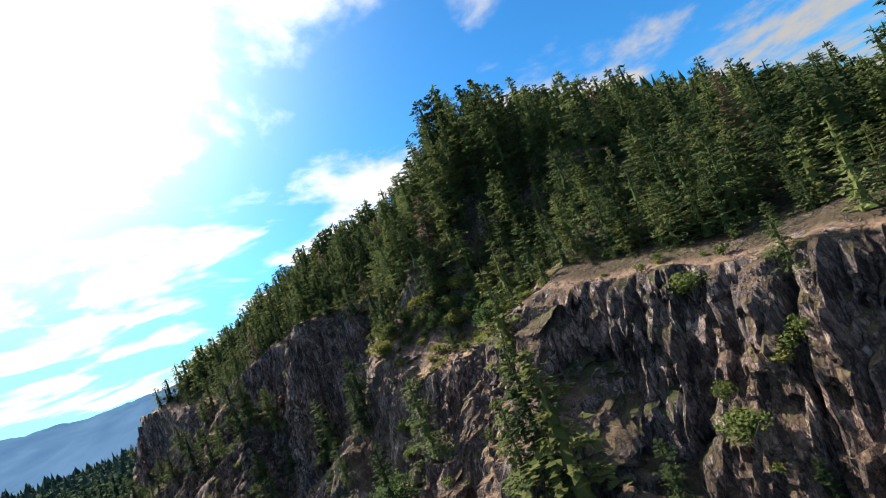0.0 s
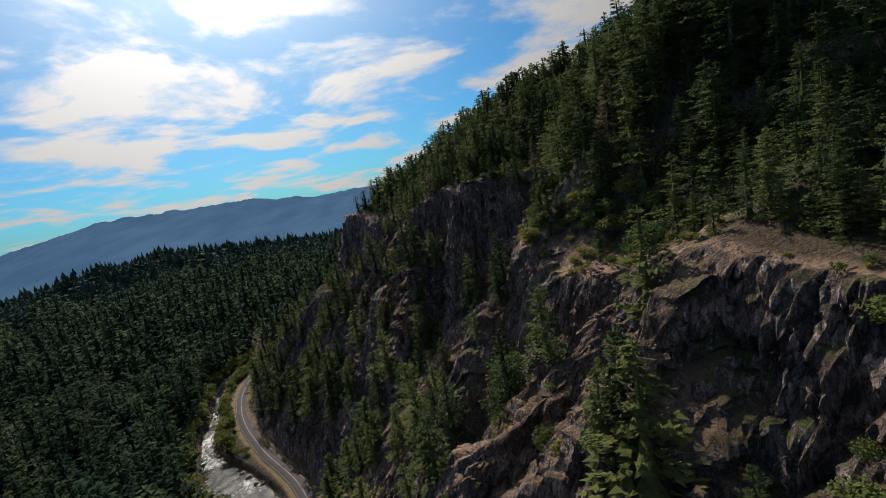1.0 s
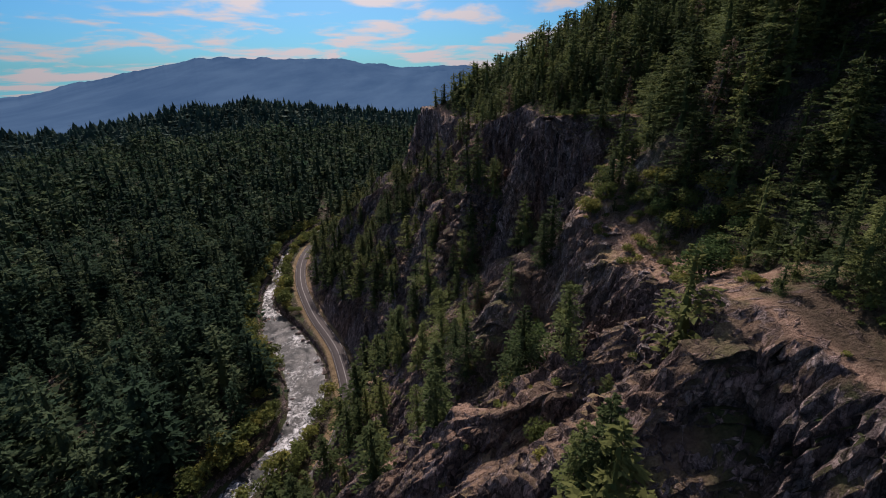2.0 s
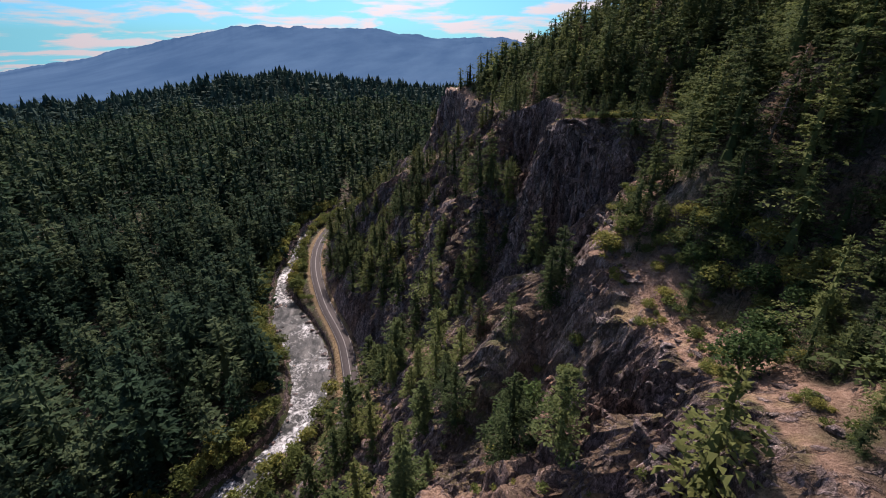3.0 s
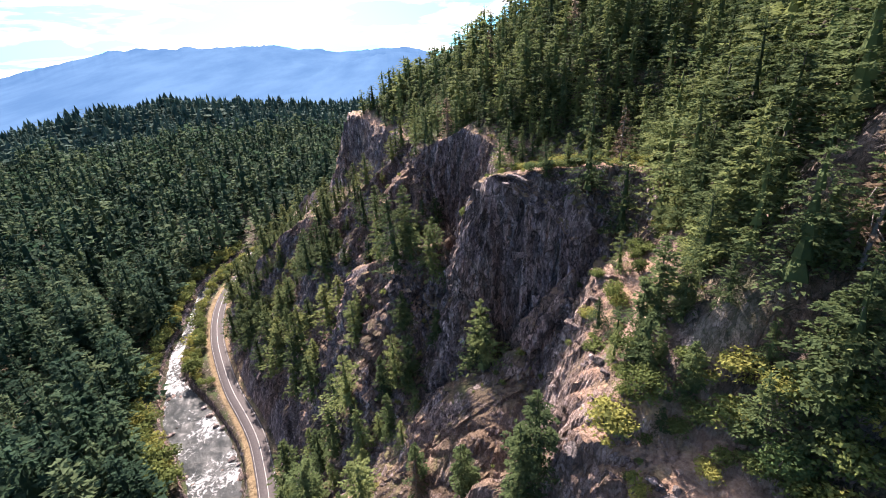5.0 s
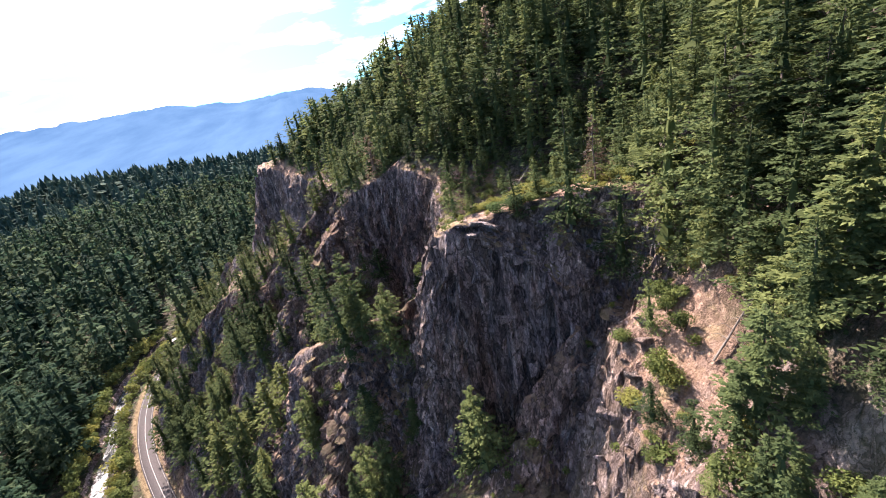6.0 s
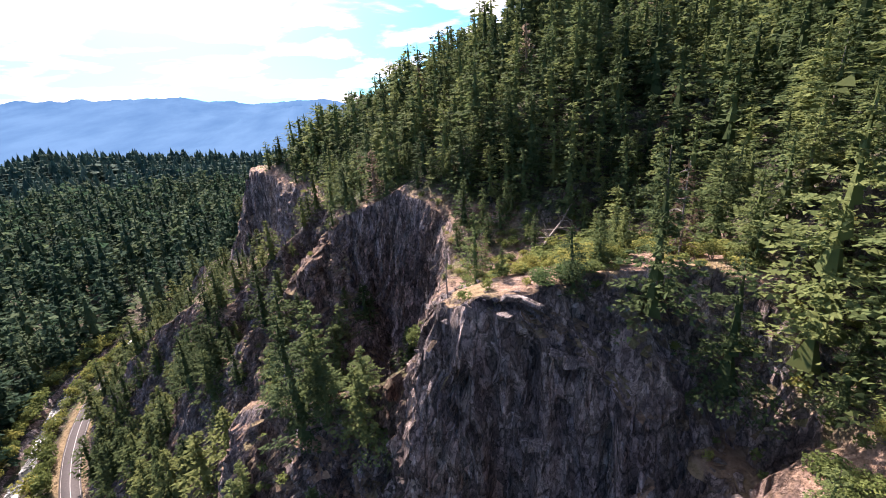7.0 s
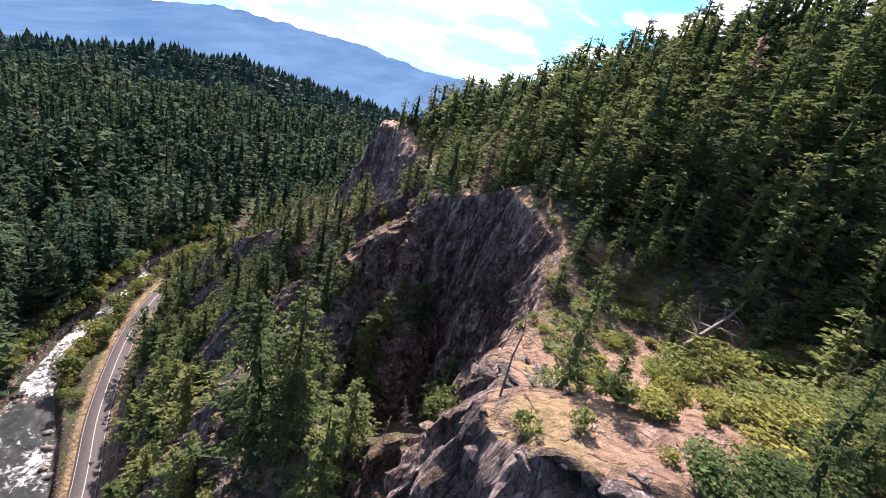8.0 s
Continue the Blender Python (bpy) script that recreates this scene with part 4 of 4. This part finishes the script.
# leafy trees along the river
BUSHES = [shrub(s, 260, 0.085) for s in range(500, 505)]
x, y, g = scatter(-175, -30, 60, 440, 4.2, 6)
z, steep, t, d, k, off = ground_z(x, y)
side = np.abs(off) - river_w(y) / 2
keep = (side > 3.5) & (side < 13 + 4 * fbm(x / 15, y / 15, 2, 161)) & (k < -9) & (g.uniform(0, 1, len(x)) < 0.75)
x, y, z = x[keep], y[keep], z[keep]
joined("riverside_trees", BUSHES, x, y, z - 0.3, g.uniform(4.5, 11, len(x)), g, LEAVES, "rounded pale green broadleaf trees along the river", "trees", (1.0, 1.5))
# brush on the benches and ledges
x, y, g = scatter(-30, 100, -20, 300, 2.6, 8)
z, steep, t, d, k, off = ground_z(x, y)
over = d - bench_w(y)
wild = 0.5 + 0.5 * fbm(x / 8, y / 8, 3, 171)
keep = (((d > 0.5) & (over < 6) & (wild > 0.44)) | ((d < 0) & (steep < 2.4) & (wild > 0.62))) & (g.uniform(0, 1, len(x)) < 0.6)
x, y, z = x[keep], y[keep], z[keep]
joined("brush", [shrub(s, 110, 0.13) for s in range(520, 525)], x, y, z - 0.15, g.uniform(0.6, 2.2, len(x)), g, LEAVES, "yellow-green bushes and low brush on dry soil", "bushes", (0.9, 1.7))


# single bushes of the benches
def bush_at(kind, x, y, height, wide, label):
    z = float(ground_z(np.array([x]), np.array([y]))[0][0])
    ob = copy_thing(kind, Matrix.LocRotScale((x, y, z - 0.1), Euler((0, 0, bush_dice.uniform(0, 6.283))), None))
    ob.scale = (wide, wide, height)
    ob["label"] = label
    return ob


bush_dice = random.Random(21)
BUSH_KINDS = []
for n in range(5):
    kind = new("bush")
    part("foliage", mesh_of("foliage", *shrub(540 + n, 1500 if n == 4 else 950, 0.045 if n == 4 else 0.055, 14), DEEP_LEAVES if n == 4 else LEAVES), kind)
    for a in (0.3, 1.6, 2.9, 4.4):
        stem = tube([(0, 0, -0.15), (0.12 * math.cos(a), 0.12 * math.sin(a), 0.3), (0.22 * math.cos(a + 0.4), 0.22 * math.sin(a + 0.4), 0.62)], [0.022, 0.015, 0.006], 5)
        part("stem", mesh_of("stem", *stem, BARK, True), kind, "thin brown stem")
    tagged(kind, "yellow-green leafy bush on dry brown soil", "bush", "bushes of the benches")
    BUSH_KINDS.append(kind)
spots = [(60.4, 142.6), (65, 138.8), (68.1, 144.5), (72.9, 139.7), (64.3, 149.3), (70.1, 150.3), (55.1, 150.3), (76.9, 145.5), (64, 133), (54.5, 135.9), (49.6, 147.4), (69.8, 134), (56.3, 155.1), (74.6, 153.2), (47.4, 142.6), (55.6, 141.6),
         (53.2, 107.9), (53.8, 110.9), (49.1, 112.3), (54.8, 113.1), (48.9, 106.4), (50.2, 99.2), (42.2, 89.2), (43.4, 91.4), (41.1, 87.1), (44.5, 93.5), (48.2, 89.2), (55.8, 69.3), (57.5, 74.6), (53.2, 58.8), (58.8, 63.8), (55.4, 52.6), (49.3, 79.8), (46.5, 23.9), (43, 15), (40.3, 21.3), (47.5, 6.1), (33.5, 75.4), (35.3, 78.9), (30.1, 83.3)]
for n, (x, y) in enumerate(spots):
    big = bush_dice.uniform(1.6, 3.6)
    if n < 5:
        z = float(ground_z(np.array([x]), np.array([y]))[0][0])
        BUSH_KINDS[n].matrix_basis = Matrix.LocRotScale((x, y, z - 0.1), None, (big * 1.3, big * 1.3, big))
    else:
        bush_at(BUSH_KINDS[bush_dice.randrange(4)], x, y, big, big * bush_dice.uniform(1.0, 1.6), "yellow-green leafy bush on dry brown soil" if y > 30 else "bright green leafy shrub clinging to the rock wall")


for n in range(190):
    on_bench = n < 140
    y = bush_dice.uniform(124, 174) if on_bench else bush_dice.uniform(48, 122)
    d = 3 + 35 * bush_dice.random() ** 0.8 if on_bench else bush_dice.uniform(0.5, 13)
    x = float(rim_x(np.array([y]))[0]) + d
    big = bush_dice.uniform(0.7, 2.0)
    bush_at(BUSH_KINDS[bush_dice.randrange(4)], x, y, big, big * bush_dice.uniform(1.4, 2.6), "low yellow-green bush on dry brown soil")


for x, y, high, wide, label in ((48.5, 58.5, 6.5, 9, "large dark green leafy shrub beside bare soil"), (53, 64, 5.5, 8, "large dark green leafy shrub beside bare soil"), (51.4, 77, 4.3, 6, "yellow-green leafy shrub on the bench edge"), (26.6, 71.7, 13, 13, "broad olive-green leafy tree on the rock rib"), (40.4, 87.5, 4.6, 7, "bright yellow-green leafy shrub on the rib's crest"),
                                (44, 89, 4, 6, "yellow-green leafy shrub on the bench edge"), (37.1, 18.8, 3.2, 5.5, "bright green leafy shrub clinging to the rock wall"), (48.9, 104.6, 2.7, 4, "low green bush beside a fallen trunk"), (35.3, 150, 4, 6, "grey-green brush below the rock bench"), (52.4, 139.2, 2.2, 6, "bright yellow-green low shrub on the bench"), (57, 157.6, 3.2, 8, "spreading yellow-green shrub on the bench"), (62.5, 160.5, 3.4, 9, "spreading yellow-green shrub on the bench"), (68, 162, 3, 8, "spreading yellow-green shrub on the bench"),
                                (54, 143, 2.6, 8, "spreading yellow-green shrub on the bench"), (60, 147, 3, 9, "spreading yellow-green shrub on the bench"), (66, 150, 3, 9, "spreading yellow-green shrub on the bench"), (49, 136, 1.8, 5, "spreading yellow-green shrub on the bench"), (44.3, 133.4, 1.9, 4.5, "low dark green shrub at the cliff edge"), (47.5, 133.8, 2.0, 5, "low dark green shrub at the cliff edge"), (72, 154, 3.2, 8, "spreading yellow-green shrub on the bench"),
                                (49.5, 83.5, 4, 6, "tall leafy yellow-green shrub under the firs"), (51, 79, 4.5, 6.5, "tall leafy dark green shrub under the firs"), (52.5, 75, 4.2, 6.5, "tall leafy yellow-green shrub under the firs"), (54.5, 77, 5, 7, "tall leafy yellow-green shrub under the firs"), (56, 71.5, 5, 7, "tall leafy dark green shrub under the firs"), (54, 73, 4, 6, "tall leafy yellow-green shrub under the firs"), (57, 75.5, 5, 7, "tall leafy yellow-green shrub under the firs"), (58.5, 70, 5, 7, "tall leafy yellow-green shrub under the firs"), (52.5, 82.5, 4.5, 6, "tall leafy yellow-green shrub under the firs"), (55, 80, 5, 7, "tall leafy yellow-green shrub under the firs"), (57.5, 66, 4.5, 7, "tall leafy dark green shrub under the firs"), (60.5, 67.5, 5, 7, "tall leafy yellow-green shrub under the firs"), (51, 86, 3.5, 5.5, "tall leafy yellow-green shrub under the firs"), (47.8, 85, 3, 4.5, "tall leafy yellow-green shrub under the firs"), (24.5, 47, 5, 5, "grey-green leafy tree on the rock rib")):
    bush_at(BUSH_KINDS[4 if "dark" in label or "olive" in label else bush_dice.randrange(4)], x, y, high, wide, label)


# firs that stand alone, and dead trees
def level(x, y):
    return float(ground_z(np.array([x]), np.array([y]))[0][0])


for x, y, tall, label in ((33.2, 127.5, 15.5, "bushy green fir standing before the dark rock face"), (40.7, 142.5, 9.5, "bright green bushy fir on the edge of the rock bench"), (14.9, 186, 22, "tall dark green fir in the gully"), (23, 197, 11.4, "green fir on the rock rib"),
                          (-20.3, 236.8, 17.6, "slender green fir above the road"), (21, 151, 10.7, "green fir on the rock rib below the bench"), (26.5, 152.3, 8, "pale green fir on the rock rib below the bench"), (4.5, 163.3, 12, "green fir on the broken cliff"), (25.5, 149, 14, "pale green fir beside the dark rock face"),
                          (27.2, 273, 19, "tall green fir on the cliff edge"), (45, 266, 21, "tall dark green fir on the cliff edge"), (52, 262, 18, "tall dark green fir on the cliff edge"), (60.5, 254, 21, "tall dark green fir on the cliff edge"), (3, 161.5, 15, "green fir on the broken cliff"), (18, 138, 15, "leaning green fir at the foot of the rock face"),
                          (-25.4, 234.3, 21, "slender green fir above the road"), (18.4, 144.5, 7.5, "small green fir on the broken cliff"), (51.5, 110.8, 6.8, "thin young fir on the soil slope"), (8.4, 114.5, 19, "tall green fir on the broken cliff"), (-30, 256, 21, "tall slender fir above the road"),
                          (14.6, 139, 15, "green fir on the broken cliff"), (17.4, 152.5, 20, "tall dark green fir on the rock rib"), (-7.2, 127.5, 20, "green fir near the foot of the cliff"), (24.5, 66, 18, "tall dark green fir on the broken cliff"), (9, 101.4, 16.5, "green fir on the broken cliff"),
                          (15, 81, 15, "green fir on the broken cliff"), (26.4, 30.2, 13, "broad green fir before the sloping rock wall"), (25, 32, 9, "green fir before the sloping rock wall"), (46.8, 15, 6.7, "thin fir leaning over the rock wall"), (33, 24, 6, "small green fir rooted on the sloping rock wall")):
    plant(x, y, level(x, y) - 0.5, tall, label)


for x, y, tall in ((62.9, 121, 23), (53.5, 129, 19), (58.4, 102.3, 16), (56, 96, 13), (61, 98, 17), (66, 96, 17), (58, 88, 7), (66, 109, 19), (62, 113, 18), (68, 88, 15), (70, 102, 17), (69, 118, 20), (58, 124, 15), (64, 80, 9), (56, 70.5, 5), (60, 74, 7), (62, 64, 12), (52, 90, 6), (50, 94, 7), (45, 92, 6.5), (47, 96, 8), (43.5, 94.5, 5), (48.5, 87.5, 5), (53, 85, 6), (46, 99, 6), (55, 92, 12), (59.5, 107.5, 14), (64.5, 104.5, 17)):
    plant(x, y, level(x, y) - 0.5, tall, "tall green fir with spreading boughs above the bench")
for x, y, tall in ((54.5, 186, 11), (58, 183, 12), (62, 180, 10), (57, 190, 14), (52, 191, 10), (66, 178, 11), (70, 177, 13), (64, 186, 15), (60, 177, 6), (74, 174, 12), (53, 197, 13), (78, 171, 10), (68, 183, 14), (48.5, 195, 9), (81, 168, 11), (60, 196, 15), (73.5, 167, 8), (50, 165.5, 5.5), (52.5, 170, 7), (56, 173, 7), (48.5, 161.5, 4.5), (58, 175, 8), (53.5, 176, 8), (58.5, 167, 4.5), (50.5, 179, 9), (47, 172, 6)):
    plant(x, y, level(x, y) - 0.5, tall, "dark green fir at the forest edge behind the bench")


young = random.Random(55)
for n in range(9):
    y = young.uniform(129, 151)
    x = float(rim_x(np.array([y]))[0]) + young.uniform(6, 36)
    plant(x, y, level(x, y) - 0.3, young.uniform(3, 8), "small bushy green fir on the dry bench")
for n in range(40):
    y = young.uniform(20, 170)
    wide = float(bench_w(np.array([y]))[0])
    x = float(rim_x(np.array([y]))[0]) + (young.uniform(wide, wide + 8) if n % 5 else young.uniform(3, wide + 4))
    plant(x, y, level(x, y) - 0.3, young.uniform(2.5, 8.5), "young bushy green fir on the bench")


def dead_tree(x, y, height, seed, label, tilt=0.0, heading=0.0, brown=False):
    """A bare trunk with broken limbs; tilted far over it is a fallen one."""
    r = random.Random(seed)
    ob = new("dead_tree" if tilt < 1 else "fallen_tree")
    pts = [(r.uniform(-0.03, 0.03) * height * s, r.uniform(-0.03, 0.03) * height * s, height * s - 0.4 * (s == 0)) for s in (0, 0.25, 0.5, 0.75, 1)]
    part("trunk", mesh_of("trunk", *tube(pts, [0.014 * height, 0.012 * height, 0.009 * height, 0.006 * height, 0.002 * height], 8), GREY_WOOD, True), ob)
    for n in range(26):
        s = r.uniform(0.2, 0.97)
        a = r.uniform(0, 6.283)
        ln = height * 0.26 * (1.15 - s) * r.uniform(0.5, 1.3)
        p = Vector((0, 0, height * s))
        q = p + Vector((math.cos(a) * ln * 0.5, math.sin(a) * ln * 0.5, ln * 0.05))
        e = p + Vector((math.cos(a + 0.2) * ln, math.sin(a + 0.2) * ln, -ln * 0.25))
        part("limb", mesh_of("limb", *tube([p, q, e], [0.0045 * height, 0.003 * height, 0.001 * height], 5), GREY_WOOD, True), ob)
    if brown:
        v, f = fir_crown(seed, 0.17, 24, 6, 12, 0.026, 0.35, 0.15, core=0.02)
        v = v * height
        part("dry_crown", mesh_of("dry_crown", v, f, BROWN_NEEDLES), ob, "sparse brown needles")
    z = level(x, y)
    ob.matrix_basis = Matrix.LocRotScale((x, y, z + (0.02 * height if tilt else -0.2)), Euler((0, tilt, heading)), None)
    return tagged(ob, label, "dead tree" if abs(tilt) < 1 else "log", "dead trees of the canyon side")


dead_tree(36.8, 141.5, 6.7, 701, "bare grey dead tree at the cliff edge")
dead_tree(18.6, 109.7, 10, 702, "dead tree with brown needles on the cliff", brown=True)
dead_tree(62.5, 135.9, 11, 703, "thin dying fir with sparse brown needles", brown=True)
dead_tree(44.8, 152.2, 8, 706, "grey dead tree with bare limbs", brown=True)
for n, (x, y, tall) in enumerate(((35.3, 151, 4.5), (33.5, 148.5, 4), (32, 153.5, 4.5), (37, 154.5, 5), (30, 151, 3.5), (39.5, 158, 5), (36, 159, 4.5))):
    dead_tree(x, y, tall, 720 + n, "grey leafless brush on the shady slope", 0.12 * (n % 3), 1.3 * n)
dead_tree(59.7, 85.7, 15, 707, "leaning dead fir among green trees", 0.25, 0.6, True)


def fallen(x0, y0, x1, y1, seed, label, lift=0.35):
    """A fallen tree that lies along the ground from its root end to its tip."""
    a, b = Vector((x0, y0, level(x0, y0) + lift)), Vector((x1, y1, level(x1, y1) + lift))
    ob = dead_tree(x0, y0, (b - a).length, seed, label, 1.5)
    ob.matrix_basis = Matrix.Translation(a) @ (b - a).to_track_quat("Z", "Y").to_matrix().to_4x4()
    return ob


fallen(52.5, 103.2, 58.5, 103.6, 711, "pale fallen trunk lying on bare brown soil")
fallen(58, 161, 72, 172, 712, "grey fallen tree with upturned roots and bare limbs", 0.8)
fallen(72, 157.5, 80.5, 166, 713, "grey fallen tree with bare limbs on dry soil", 0.7)
fallen(59, 140, 63, 142, 714, "short pale broken log among bushes", 0.3)
uprooted = dead_tree(46.5, -1.5, 11, 715, "bare uprooted tree leaning over the cliff edge", -0.45, 0.5)
for n in range(9):
    w = bush_dice.uniform(-0.9, 0.9)
    part("root", mesh_of("root", *tube([(0, 0, 0.2), (-1.2, 1.2 * w, -0.2), (-2.6 - 0.8 * bush_dice.random(), 2.2 * w, -1.2 - bush_dice.random())], [0.09, 0.06, 0.015], 5), GREY_WOOD, True), uprooted)
for x, y, tall in ((37, 15, 5), (40, 3, 5), (41.5, 49, 4), (33, 48, 6)):
    plant(x, y, level(x, y) - 0.6, tall, "small green fir rooted on the sloping rock wall")


# boulders by the river and on the benches
def boulder_mesh(seed):
    bm = bmesh.new()
    bmesh.ops.create_icosphere(bm, subdivisions=2, radius=1)
    r = random.Random(seed)
    shift = Vector((r.uniform(0, 50), r.uniform(0, 50), r.uniform(0, 50)))
    for v in bm.verts:
        k = 1 + 0.45 * noise.noise(v.co * 0.9 + shift) + 0.2 * noise.noise(v.co * 2.6 + shift)
        v.co = Vector((v.co.x * 1.15, v.co.y * 0.9, v.co.z * 0.7)) * k
    me = bpy.data.meshes.new("boulder")
    bm.to_mesh(me)
    bm.free()
    me.materials.append(ROCK)
    return me


def block_mesh(seed):
    """An angular block: the hull of a few scattered points."""
    r = random.Random(seed)
    bm = bmesh.new()
    for n in range(15):
        bm.verts.new((r.uniform(-1, 1), r.uniform(-0.7, 0.7), r.uniform(-0.45, 0.45)))
    hull = bmesh.ops.convex_hull(bm, input=bm.verts)
    bmesh.ops.delete(bm, geom=[v for v in bm.verts if not v.link_faces], context="VERTS")
    bmesh.ops.bevel(bm, geom=bm.edges[:], offset=0.05, segments=1, affect="EDGES")
    me = bpy.data.meshes.new("rock_slab")
    bm.to_mesh(me)
    bm.free()
    me.materials.append(ROCK)
    return me


SLABS = [block_mesh(s) for s in range(820, 828)]
BOULDERS = [boulder_mesh(s) for s in range(800, 806)]
stone_dice = random.Random(33)


def boulder(x, y, z, size, label):
    ob = new("boulder", BOULDERS[stone_dice.randrange(6)])
    ob.matrix_basis = Matrix.LocRotScale((x, y, z), Euler((stone_dice.uniform(-0.3, 0.3), stone_dice.uniform(-0.3, 0.3), stone_dice.uniform(0, 6.283))), (size, size, size))
    return tagged(ob, label, "boulder", "boulders")


for n in range(70):
    y = stone_dice.uniform(110, 330)
    w = float(river_w(y))
    side = stone_dice.choice((-1, -0.75, 0.8, 1, stone_dice.uniform(-1, 1)))
    boulder(float(river_x(y)) + side * (w / 2 + 0.5), y, stone_dice.uniform(-0.2, 0.3), stone_dice.uniform(0.5, 1.6), "grey boulder in the white water")
for n in range(230):
    y = stone_dice.uniform(45, 122) if n < 170 else stone_dice.uniform(128, 160)
    x = float(rim_x(np.array([y]))[0]) + stone_dice.uniform(-7, 5)
    size = 0.3 + 1.3 * stone_dice.random() ** 2.2
    ob = new("rock", SLABS[stone_dice.randrange(8)])
    ob.matrix_basis = Matrix.LocRotScale((x, y, level(x, y) - 0.2 * size), Euler((stone_dice.uniform(-0.3, 0.3), 0.5 + stone_dice.uniform(-0.4, 0.4), stone_dice.uniform(-0.6, 0.6))), (size * 1.3, size, size))
    tagged(ob, "tilted brown piece of broken basalt on dry soil" if size > 0.9 else "small block of broken basalt on dry soil", "rock", "rocks of the cliff edge")
